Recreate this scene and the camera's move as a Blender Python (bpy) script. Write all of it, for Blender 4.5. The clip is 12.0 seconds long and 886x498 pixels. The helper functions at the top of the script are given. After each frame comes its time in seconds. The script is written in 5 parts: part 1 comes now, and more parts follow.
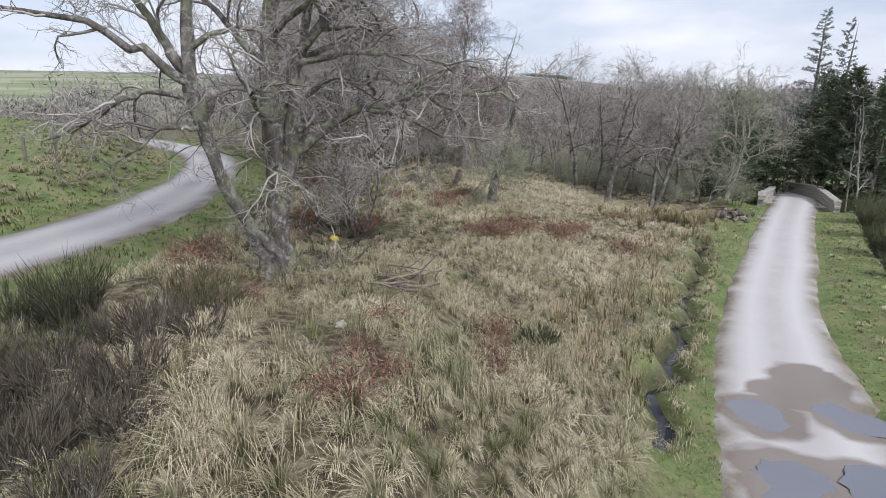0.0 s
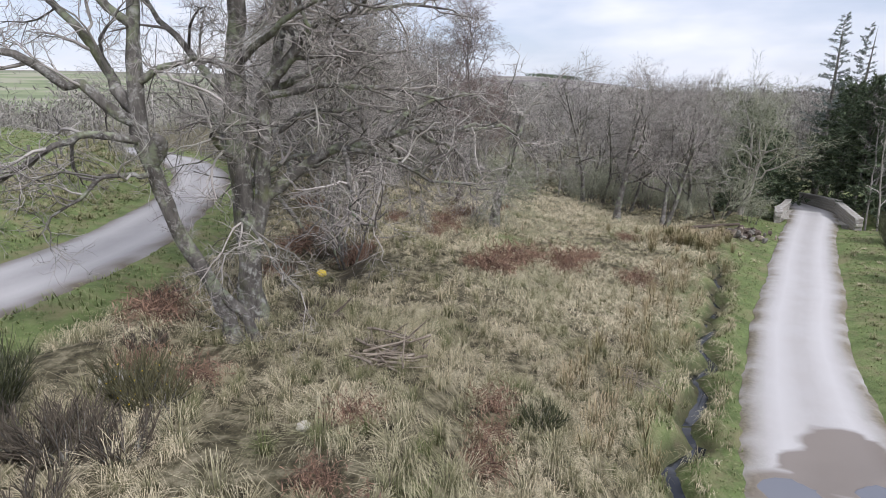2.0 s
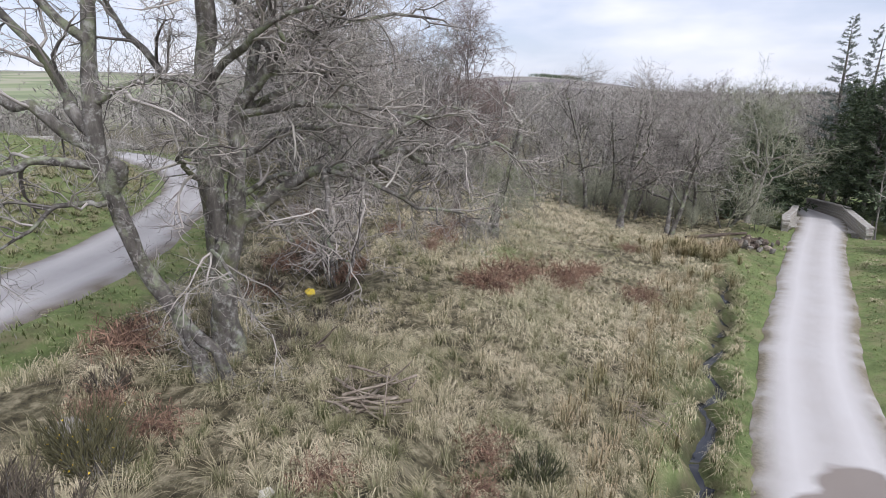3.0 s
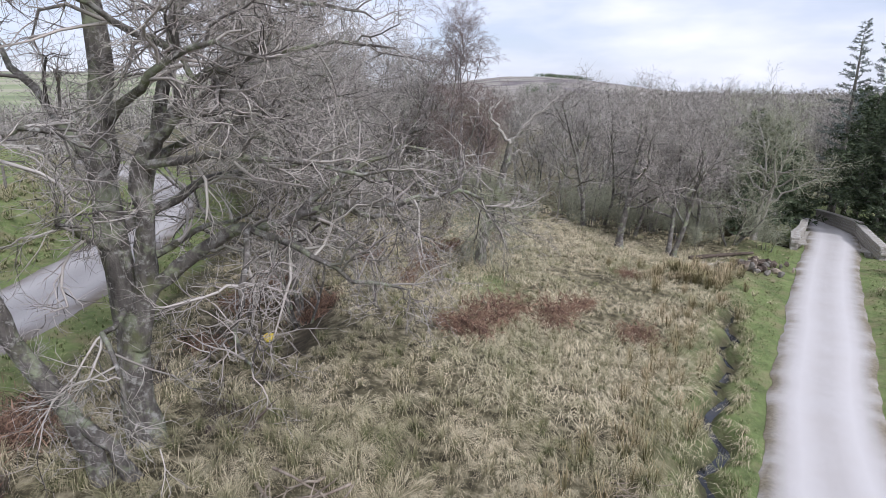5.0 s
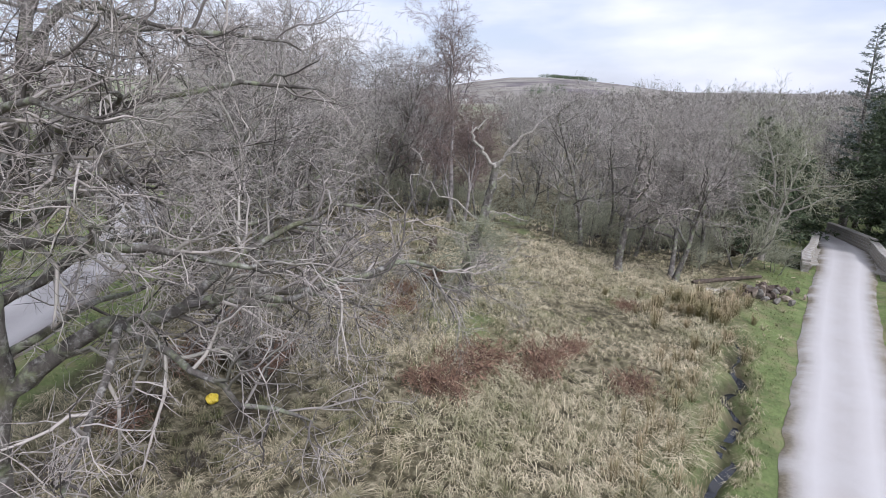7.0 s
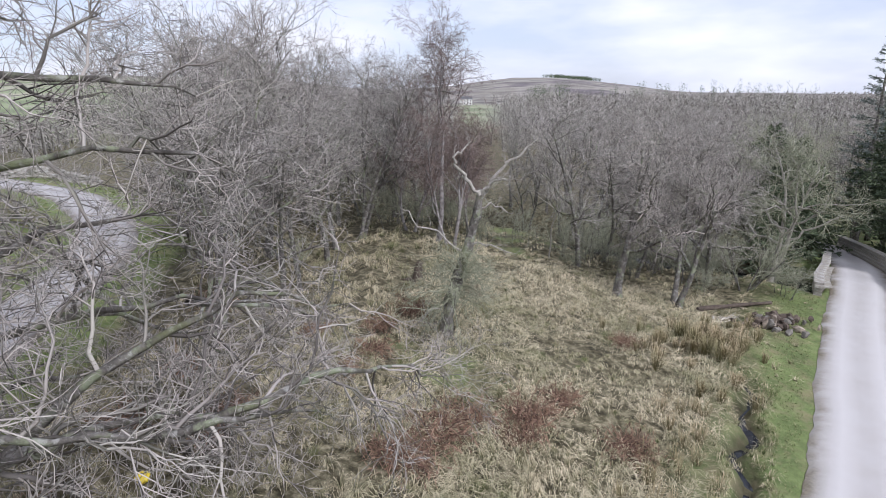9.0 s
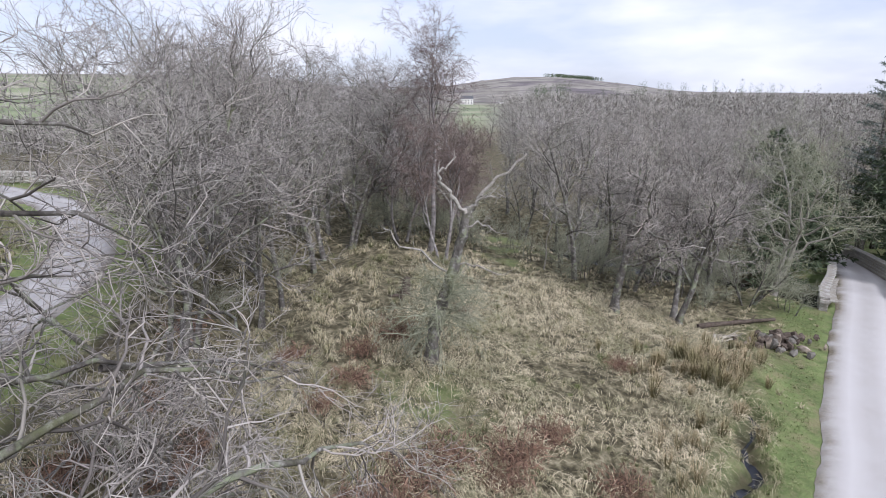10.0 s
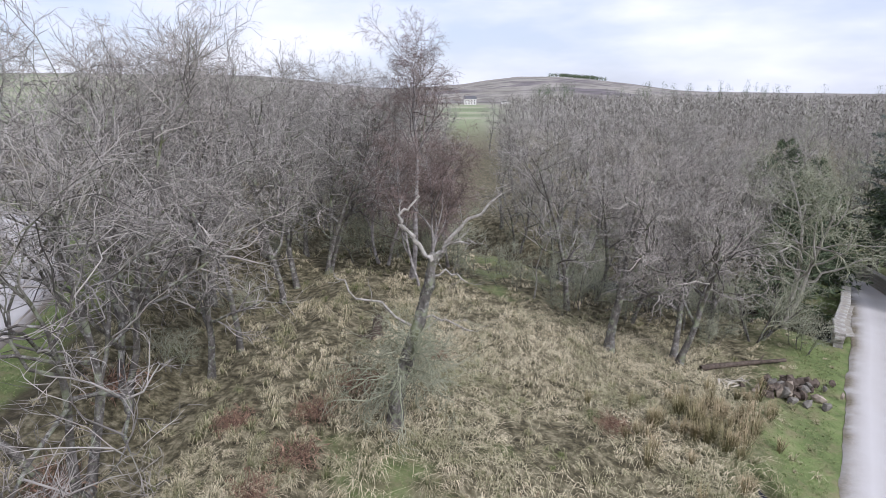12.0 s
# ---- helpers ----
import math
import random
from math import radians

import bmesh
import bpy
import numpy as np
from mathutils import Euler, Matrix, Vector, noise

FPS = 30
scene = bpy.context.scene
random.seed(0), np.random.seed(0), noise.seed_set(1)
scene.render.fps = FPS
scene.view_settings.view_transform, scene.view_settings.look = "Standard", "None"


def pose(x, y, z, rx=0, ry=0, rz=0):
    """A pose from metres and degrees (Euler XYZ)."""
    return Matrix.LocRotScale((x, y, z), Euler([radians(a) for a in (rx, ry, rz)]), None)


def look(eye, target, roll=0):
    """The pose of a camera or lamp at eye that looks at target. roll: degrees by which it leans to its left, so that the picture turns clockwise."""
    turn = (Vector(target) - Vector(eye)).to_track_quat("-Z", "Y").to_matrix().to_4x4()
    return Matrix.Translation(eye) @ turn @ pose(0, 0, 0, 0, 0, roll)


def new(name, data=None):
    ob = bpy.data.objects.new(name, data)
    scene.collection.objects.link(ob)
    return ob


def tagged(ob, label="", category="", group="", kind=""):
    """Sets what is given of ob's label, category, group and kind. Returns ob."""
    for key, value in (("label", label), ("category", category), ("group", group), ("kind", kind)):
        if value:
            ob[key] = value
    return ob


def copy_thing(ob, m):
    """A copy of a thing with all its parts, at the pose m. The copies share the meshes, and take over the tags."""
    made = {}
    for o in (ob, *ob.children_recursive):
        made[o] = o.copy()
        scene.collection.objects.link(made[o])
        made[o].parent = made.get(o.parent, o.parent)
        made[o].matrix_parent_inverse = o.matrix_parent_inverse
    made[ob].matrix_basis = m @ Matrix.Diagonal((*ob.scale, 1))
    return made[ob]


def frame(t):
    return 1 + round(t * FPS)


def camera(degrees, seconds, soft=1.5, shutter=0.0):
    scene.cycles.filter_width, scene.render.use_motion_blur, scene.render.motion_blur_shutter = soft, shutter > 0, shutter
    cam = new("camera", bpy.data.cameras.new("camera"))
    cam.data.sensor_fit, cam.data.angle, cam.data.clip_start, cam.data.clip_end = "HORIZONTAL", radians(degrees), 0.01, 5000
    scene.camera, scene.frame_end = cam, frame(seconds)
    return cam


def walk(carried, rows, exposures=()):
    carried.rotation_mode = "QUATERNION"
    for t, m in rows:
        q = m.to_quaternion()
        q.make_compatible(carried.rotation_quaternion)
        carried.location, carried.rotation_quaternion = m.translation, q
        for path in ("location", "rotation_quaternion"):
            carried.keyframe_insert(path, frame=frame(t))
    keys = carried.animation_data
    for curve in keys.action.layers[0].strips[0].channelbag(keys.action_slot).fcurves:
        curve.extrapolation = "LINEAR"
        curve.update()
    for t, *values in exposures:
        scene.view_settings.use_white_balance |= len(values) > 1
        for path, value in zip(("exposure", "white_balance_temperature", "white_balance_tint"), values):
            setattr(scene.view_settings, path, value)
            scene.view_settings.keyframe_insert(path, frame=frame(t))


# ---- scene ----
cam = camera(76.7, 12.0, 0.5)
METRES, EYE, TILT, LEAN, TURN = 15.0, 7.0, -15.6, 0.0, 0.0
ROWS = [
    (0.0, 0.0, 0.0, 0.0, 0.0, 0.0, -0.0),
    (0.5, 0.0044, 0.0257, 0.0192, 0.12, -0.02, -0.05),
    (1.0, 0.0094, 0.053, 0.0402, 0.27, -0.04, -0.14),
    (1.5, 0.0134, 0.0797, 0.0603, 0.42, -0.06, -0.2),
    (2.0, 0.0202, 0.109, 0.0805, 0.57, -0.03, -0.22),
    (2.5, 0.0278, 0.1358, 0.0987, 0.71, -0.04, -0.26),
    (3.0, 0.0382, 0.1673, 0.1188, 0.87, -0.01, -0.28),
    (5.0, 0.0992, 0.2841, 0.1992, 1.41, -0.03, -0.39),
    (5.5, 0.1149, 0.3151, 0.219, 1.54, -0.01, -0.38),
    (6.0, 0.1314, 0.3483, 0.2405, 1.71, 0.02, -0.39),
    (6.5, 0.1474, 0.3805, 0.2608, 1.83, 0.04, -0.39),
    (7.0, 0.162, 0.416, 0.2834, 1.93, 0.05, -0.39),
    (7.5, 0.1733, 0.4493, 0.3036, 2.05, 0.08, -0.38),
    (9.5, 0.2299, 0.586, 0.3906, 2.37, 0.02, -0.42),
    (10.0, 0.2474, 0.6262, 0.4152, 2.43, -0.03, -0.49),
    (10.5, 0.2647, 0.6637, 0.4378, 2.53, -0.05, -0.52),
    (11.0, 0.2824, 0.7047, 0.4633, 2.61, -0.05, -0.57),
    (11.5, 0.3002, 0.7452, 0.4891, 2.71, -0.1, -0.63),
    (12.0, 0.3165, 0.7909, 0.5159, 2.8, -0.1, -0.67),
]
walk(cam, [(t, pose(0, 0, EYE, TILT, LEAN, TURN) @ pose(METRES * x, METRES * y, METRES * z, 90 + pitch, roll, yaw)) for t, x, y, z, yaw, pitch, roll in ROWS],
     [(0.0, -0.24, 6080, 12), (3.0, -0.18, 6080, 14), (5.5, -0.14, 5960, 15), (12.0, -0.13, 5940, 15)])

# ---- light ----
SUN_EL, SUN_AZ = 44.0, 142.0          # degrees; azimuth clockwise from +y
world = bpy.data.worlds.new("world")
scene.world = world
world.use_nodes = True
wn, wl = world.node_tree.nodes, world.node_tree.links
wn.clear()
w_out = wn.new("ShaderNodeOutputWorld")
w_bg = wn.new("ShaderNodeBackground")
w_sky = wn.new("ShaderNodeTexSky")
w_sky.sky_type, w_sky.sun_disc = "NISHITA", False
w_sky.sun_elevation, w_sky.sun_rotation = radians(SUN_EL), radians(SUN_AZ)
w_scale = wn.new("ShaderNodeVectorMath")
w_scale.operation = "SCALE"
w_scale.inputs["Scale"].default_value = 0.13
w_co = wn.new("ShaderNodeTexCoord")
w_map = wn.new("ShaderNodeMapping")
w_map.inputs["Scale"].default_value = (1.5, 1.5, 5.0)
w_noise = wn.new("ShaderNodeTexNoise")
w_noise.inputs["Scale"].default_value = 1.6
w_noise.inputs["Detail"].default_value = 5.0
w_ramp = wn.new("ShaderNodeValToRGB")
w_ramp.color_ramp.elements[0].position, w_ramp.color_ramp.elements[0].color = 0.36, (0.62, 0.62, 0.62, 1)
w_ramp.color_ramp.elements[1].position, w_ramp.color_ramp.elements[1].color = 0.60, (1, 1, 1, 1)
w_cloud = wn.new("ShaderNodeValToRGB")
w_cloud.color_ramp.elements[0].position, w_cloud.color_ramp.elements[0].color = 0.40, (0.84, 0.88, 1.01, 1)
w_cloud.color_ramp.elements[1].position, w_cloud.color_ramp.elements[1].color = 0.62, (1.12, 1.12, 1.14, 1)
w_mix = wn.new("ShaderNodeMixRGB")
wl.new(w_co.outputs["Generated"], w_map.inputs["Vector"])
wl.new(w_map.outputs["Vector"], w_noise.inputs["Vector"])
wl.new(w_noise.outputs["Fac"], w_ramp.inputs["Fac"])
wl.new(w_noise.outputs["Fac"], w_cloud.inputs["Fac"])
wl.new(w_sky.outputs["Color"], w_scale.inputs[0])
wl.new(w_ramp.outputs["Color"], w_mix.inputs["Fac"])
wl.new(w_scale.outputs["Vector"], w_mix.inputs["Color1"])
wl.new(w_cloud.outputs["Color"], w_mix.inputs["Color2"])
wl.new(w_mix.outputs["Color"], w_bg.inputs["Color"])
w_bg.inputs["Strength"].default_value = 1.05
wl.new(w_bg.outputs["Background"], w_out.inputs["Surface"])

sun = new("sun", bpy.data.lights.new("sun", "SUN"))
sun.data.energy, sun.data.angle, sun.data.color = 3.3, radians(12), (1.0, 0.98, 0.96)
sun.matrix_world = look((0, 0, 0), (-math.sin(radians(SUN_AZ)) * math.cos(radians(SUN_EL)), -math.cos(radians(SUN_AZ)) * math.cos(radians(SUN_EL)), -math.sin(radians(SUN_EL))))


# ---- materials ----
def ramp(nt, fac, stops):
    node = nt.nodes.new("ShaderNodeValToRGB")
    els = node.color_ramp.elements
    while len(els) < len(stops):
        els.new(0.5)
    for el, (pos, col) in zip(els, stops):
        el.position, el.color = pos, (*col, 1)
    nt.links.new(fac, node.inputs["Fac"])
    return node.outputs["Color"]


def noise_tex(nt, scale, detail=4.0, rough=0.55, stretch=None):
    co = nt.nodes.new("ShaderNodeTexCoord").outputs["Object"]
    if stretch:
        mp = nt.nodes.new("ShaderNodeMapping")
        mp.inputs["Scale"].default_value = stretch
        nt.links.new(co, mp.inputs["Vector"])
        co = mp.outputs["Vector"]
    node = nt.nodes.new("ShaderNodeTexNoise")
    node.inputs["Scale"].default_value, node.inputs["Detail"].default_value, node.inputs["Roughness"].default_value = scale, detail, rough
    nt.links.new(co, node.inputs["Vector"])
    return node.outputs["Fac"]


def mix(nt, fac, a, b, kind="MIX"):
    node = nt.nodes.new("ShaderNodeMixRGB")
    node.blend_type = kind
    for key, val in (("Fac", fac), ("Color1", a), ("Color2", b)):
        if isinstance(val, (float, int)):
            node.inputs[key].default_value = val
        elif isinstance(val, tuple):
            node.inputs[key].default_value = (*val, 1)
        else:
            nt.links.new(val, node.inputs[key])
    return node.outputs["Color"]


def material(name, build, rough=0.9, bump=None, spec=0.2, metal=0.0):
    m = bpy.data.materials.new(name)
    m.use_nodes = True
    nt = m.node_tree
    b = nt.nodes["Principled BSDF"]
    b.inputs["Roughness"].default_value = rough
    b.inputs["Specular IOR Level"].default_value = spec
    b.inputs["Metallic"].default_value = metal
    col = build(nt)
    if isinstance(col, tuple):
        b.inputs["Base Color"].default_value = (*col, 1)
    else:
        nt.links.new(col, b.inputs["Base Color"])
    if bump:
        scale, strength, dist = bump
        bn = nt.nodes.new("ShaderNodeBump")
        bn.inputs["Strength"].default_value, bn.inputs["Distance"].default_value = strength, dist
        nt.links.new(noise_tex(nt, scale, 6.0, 0.65), bn.inputs["Height"])
        nt.links.new(bn.outputs["Normal"], b.inputs["Normal"])
    return m


def attr(nt, name):
    node = nt.nodes.new("ShaderNodeAttribute")
    node.attribute_name = name
    return node.outputs["Fac"]


def island(nt):
    return nt.nodes.new("ShaderNodeNewGeometry").outputs["Random Per Island"]


def obj_random(nt):
    return nt.nodes.new("ShaderNodeObjectInfo").outputs["Random"]


def col_bark(nt):
    base = ramp(nt, noise_tex(nt, 5.0, 6, 0.7, (1, 1, 0.35)), [(0.3, (0.045, 0.04, 0.036)), (0.55, (0.15, 0.135, 0.12)), (0.75, (0.30, 0.28, 0.26))])
    lich = ramp(nt, noise_tex(nt, 2.3, 5, 0.65), [(0.52, (0, 0, 0)), (0.62, (1, 1, 1))])
    base = mix(nt, lich, base, (0.25, 0.27, 0.18))
    spot = ramp(nt, noise_tex(nt, 6.0, 8, 0.75), [(0.52, (0, 0, 0)), (0.62, (0.8, 0.8, 0.8))])
    base = mix(nt, spot, base, (0.40, 0.39, 0.36))
    moss = ramp(nt, noise_tex(nt, 1.1, 6, 0.7), [(0.55, (0, 0, 0)), (0.68, (0.6, 0.6, 0.6))])
    return mix(nt, moss, base, (0.13, 0.145, 0.055))


def col_twig(dark, light, lichen=0.25):
    def build(nt):
        c = ramp(nt, island(nt), [(0.0, dark), (0.7, light), (1.0, tuple(min(1, v * 1.15) for v in light))])
        g = ramp(nt, noise_tex(nt, 0.8, 4), [(0.5, (0, 0, 0)), (0.68, (lichen, lichen, lichen))])
        return mix(nt, g, c, (0.24, 0.27, 0.17))
    return build


def col_blade(dry, dry2, green):
    """Blades: green at the foot and darker there, dry towards the tip, with drifts of greener growth."""
    def build(nt):
        lot = ramp(nt, attr(nt, "tint"), [(0.0, (0.0, 0.0, 0.0)), (0.5, (0.75, 0.75, 0.75))])
        straw = mix(nt, mix(nt, 0.6, island(nt), lot), dry, dry2)
        g = mix(nt, island(nt), tuple(v * 0.75 for v in green), tuple(v * 1.35 for v in green))
        drift = ramp(nt, noise_tex(nt, 0.45, 6, 0.65), [(0.44, (0.0, 0.0, 0.0)), (0.62, (0.85, 0.85, 0.85))])
        foot = ramp(nt, attr(nt, "along"), [(0.0, (1, 1, 1)), (0.9, (0.4, 0.4, 0.4))])
        tint = ramp(nt, attr(nt, "tint"), [(0.36, (0.0, 0.0, 0.0)), (0.56, (1, 1, 1))])
        f = mix(nt, 0.5, drift, tint, "ADD")
        f = mix(nt, 1.0, f, foot, "MULTIPLY")
        c = mix(nt, f, straw, g)
        # the lower half of each blade runs to a much darker tone
        dark_foot = ramp(nt, attr(nt, "along"), [(0.0, (0.9, 0.9, 0.9)), (0.30, (0.55, 0.55, 0.55)), (0.58, (0.0, 0.0, 0.0))])
        return mix(nt, dark_foot, c, tuple(0.55 * a + 0.06 * b for a, b in zip(green, dry2)))
    return build


def col_ground(nt):
    thatch = ramp(nt, noise_tex(nt, 3.0, 8, 0.7), [(0.36, (0.035, 0.03, 0.018)), (0.5, (0.12, 0.105, 0.062)), (0.66, (0.33, 0.29, 0.195))])
    green = ramp(nt, noise_tex(nt, 1.1, 7, 0.7), [(0.3, (0.10, 0.125, 0.05)), (0.55, (0.18, 0.23, 0.085)), (0.75, (0.28, 0.29, 0.14))])
    worn = ramp(nt, noise_tex(nt, 0.9, 8, 0.7), [(0.48, (0, 0, 0)), (0.62, (0.75, 0.75, 0.75))])
    green = mix(nt, worn, green, (0.26, 0.225, 0.13))
    near = mix(nt, attr(nt, "green"), thatch, green)
    moor = ramp(nt, noise_tex(nt, 0.008, 6, 0.6), [(0.38, (0.15, 0.13, 0.135)), (0.5, (0.31, 0.285, 0.25)), (0.62, (0.25, 0.23, 0.195))])
    dark = ramp(nt, noise_tex(nt, 0.02, 3), [(0.45, (0, 0, 0)), (0.6, (0.5, 0.5, 0.5))])
    moor = mix(nt, dark, moor, (0.07, 0.06, 0.055))
    pasture = ramp(nt, noise_tex(nt, 0.012, 2, 0.4), [(0.40, (0.19, 0.22, 0.125)), (0.5, (0.25, 0.285, 0.16)), (0.60, (0.34, 0.33, 0.24))])
    moor = mix(nt, attr(nt, "pasture"), moor, pasture)
    c = mix(nt, attr(nt, "far"), near, moor)
    mud = ramp(nt, noise_tex(nt, 4.0, 6), [(0.3, (0.03, 0.025, 0.018)), (0.7, (0.085, 0.068, 0.045))])
    return mix(nt, attr(nt, "mud"), c, mud)


def col_asphalt(nt):
    c = ramp(nt, noise_tex(nt, 60.0, 4, 0.7), [(0.3, (0.27, 0.255, 0.25)), (0.7, (0.41, 0.39, 0.38))])
    worn = ramp(nt, noise_tex(nt, 0.5, 5), [(0.35, (0.0, 0.0, 0.0)), (0.7, (0.5, 0.5, 0.5))])
    c = mix(nt, worn, c, (0.47, 0.45, 0.44))
    wheel = ramp(nt, attr(nt, "wear"), [(0.0, (0, 0, 0)), (1.0, (0.55, 0.55, 0.55))])
    c = mix(nt, wheel, c, (0.50, 0.48, 0.47))
    return mix(nt, attr(nt, "edge"), c, (0.13, 0.105, 0.075))


def col_track(nt):
    c = ramp(nt, noise_tex(nt, 45.0, 5, 0.75), [(0.3, (0.39, 0.37, 0.355)), (0.7, (0.55, 0.525, 0.51))])
    blot = ramp(nt, noise_tex(nt, 0.9, 6, 0.65), [(0.4, (0, 0, 0)), (0.7, (0.45, 0.45, 0.45))])
    c = mix(nt, blot, c, (0.40, 0.36, 0.335))
    wheel = ramp(nt, attr(nt, "wear"), [(0.0, (0, 0, 0)), (1.0, (0.55, 0.55, 0.55))])
    c = mix(nt, wheel, c, (0.63, 0.605, 0.59))
    damp = ramp(nt, attr(nt, "damp"), [(0.2, (0, 0, 0)), (0.6, (0.85, 0.85, 0.85))])
    c = mix(nt, damp, c, (0.20, 0.165, 0.14))
    grit = ramp(nt, noise_tex(nt, 9.0, 6, 0.7), [(0.35, (0.13, 0.11, 0.07)), (0.7, (0.27, 0.23, 0.165))])
    return mix(nt, attr(nt, "edge"), c, grit)


def col_stone(nt):
    c = ramp(nt, noise_tex(nt, 6.0, 6, 0.65), [(0.3, (0.22, 0.20, 0.18)), (0.7, (0.46, 0.43, 0.40))])
    c = mix(nt, obj_random(nt), c, (0.36, 0.33, 0.28))
    l = ramp(nt, noise_tex(nt, 3.0, 5, 0.7), [(0.5, (0, 0, 0)), (0.65, (0.7, 0.7, 0.7))])
    return mix(nt, l, c, (0.52, 0.52, 0.47))


def plain(a, b, scale=6.0):
    return lambda nt: ramp(nt, noise_tex(nt, scale, 6, 0.65), [(0.3, a), (0.7, b)])


def leafy(a, b):
    return lambda nt: ramp(nt, island(nt), [(0.0, a), (1.0, b)])


BARK = material("bark", col_bark, 0.9, (25.0, 0.9, 0.03))
PALE_BARK = material("weathered_wood", plain((0.20, 0.18, 0.155), (0.50, 0.465, 0.42), 9.0), 0.85, (30.0, 0.7, 0.02))
BIRCH_BARK = material("birch_bark", plain((0.10, 0.085, 0.08), (0.44, 0.41, 0.39), 4.0), 0.8, (20.0, 0.5, 0.02))
TWIG = material("oak_twig", col_twig((0.06, 0.052, 0.047), (0.45, 0.405, 0.37), 0.25), 0.85)
TWIG_RED = material("birch_twig", col_twig((0.085, 0.066, 0.06), (0.28, 0.215, 0.19), 0.03), 0.8)
TWIG_GREY = material("ash_twig", col_twig((0.06, 0.053, 0.049), (0.46, 0.42, 0.39), 0.3), 0.85)
TWIG_GREEN = material("lichened_twig", col_twig((0.17, 0.17, 0.115), (0.38, 0.38, 0.28), 0.6), 0.85)
TWIG_FAR = material("far_twig", col_twig((0.10, 0.09, 0.08), (0.37, 0.345, 0.31), 0.3), 0.9)
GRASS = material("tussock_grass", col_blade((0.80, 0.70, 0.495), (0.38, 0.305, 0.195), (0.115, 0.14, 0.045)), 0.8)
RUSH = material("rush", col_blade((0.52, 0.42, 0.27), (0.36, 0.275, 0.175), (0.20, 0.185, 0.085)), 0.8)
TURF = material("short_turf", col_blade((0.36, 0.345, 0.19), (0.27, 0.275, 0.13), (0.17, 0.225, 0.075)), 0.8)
BRACKEN = material("dead_bracken", leafy((0.085, 0.052, 0.04), (0.40, 0.255, 0.18)), 0.9)
NEEDLE = material("conifer_needle", leafy((0.045, 0.065, 0.038), (0.15, 0.185, 0.10)), 0.7, None, 0.3)
NEEDLE_GREY = material("spruce_needle", leafy((0.085, 0.105, 0.09), (0.24, 0.275, 0.24)), 0.7, None, 0.3)
BROOM = material("broom_stem", leafy((0.036, 0.042, 0.021), (0.115, 0.118, 0.062)), 0.75)
BROOM_DULL = material("old_broom_stem", leafy((0.06, 0.058, 0.03), (0.17, 0.155, 0.085)), 0.8)
BROOM_BROWN = material("scrub_stem", leafy((0.05, 0.042, 0.033), (0.17, 0.14, 0.105)), 0.85)
BUD = material("broom_bud", leafy((0.45, 0.30, 0.02), (0.65, 0.48, 0.05)), 0.6)
GROUND = material("ground_soil_and_turf", col_ground, 0.95, (8.0, 0.9, 0.12))
ASPHALT = material("worn_asphalt", col_asphalt, 0.85, (90.0, 0.4, 0.01))
TRACK = material("limestone_track", col_track, 0.92, (60.0, 0.6, 0.02))
PALESTONE = material("pale_stone", plain((0.42, 0.39, 0.32), (0.66, 0.62, 0.53), 14.0), 0.9, (30.0, 0.6, 0.01))
STONE = material("field_stone", col_stone, 0.9, (18.0, 0.8, 0.04))
MORTAR = material("lime_mortar", plain((0.25, 0.235, 0.21), (0.38, 0.36, 0.33), 12.0), 0.95, (40.0, 0.6, 0.01))
POST = material("grey_timber", plain((0.11, 0.10, 0.085), (0.25, 0.23, 0.20), 8.0), 0.9, (30.0, 0.6, 0.01))
STICK = material("cut_branch", plain((0.12, 0.09, 0.07), (0.42, 0.36, 0.29), 5.0), 0.9, (25.0, 0.6, 0.01))
# red taken almost to black: the conifers' shade is put into its colour
REDWOOD = material("shaded_red_paint", plain((0.035, 0.012, 0.010), (0.06, 0.02, 0.017), 3.0), 0.7)
YELLOW = material("yellow_plastic", plain((0.66, 0.48, 0.03), (0.80, 0.62, 0.08), 5.0), 0.5, (8.0, 0.5, 0.03), 0.4)
WHITE = material("white_render", plain((0.66, 0.64, 0.60), (0.80, 0.78, 0.74), 1.0), 0.9)
SLATE = material("roof_slate", plain((0.09, 0.09, 0.10), (0.17, 0.17, 0.18), 3.0), 0.8)
DARKGLASS = material("window_glass", lambda nt: (0.03, 0.035, 0.04), 0.1, None, 0.5)
WIRE = material("galvanised_wire", lambda nt: (0.35, 0.35, 0.35), 0.5, None, 0.5, 0.8)


def water_material(name, tint, rough):
    m = bpy.data.materials.new(name)
    m.use_nodes = True
    b = m.node_tree.nodes["Principled BSDF"]
    b.inputs["Base Color"].default_value = (*tint, 1)
    b.inputs["Roughness"].default_value, b.inputs["IOR"].default_value = rough, 1.33
    b.inputs["Specular IOR Level"].default_value = 0.9
    bn = m.node_tree.nodes.new("ShaderNodeBump")
    bn.inputs["Strength"].default_value, bn.inputs["Distance"].default_value = 0.08, 0.02
    m.node_tree.links.new(noise_tex(m.node_tree, 5.0, 2), bn.inputs["Height"])
    m.node_tree.links.new(bn.outputs["Normal"], b.inputs["Normal"])
    return m


WATER = water_material("ditch_water", (0.02, 0.022, 0.028), 0.05)
# bluish sky reflection is mixed into the muddy base colour
PUDDLE = water_material("sky_tinted_mud_puddle", (0.165, 0.17, 0.195), 0.03)


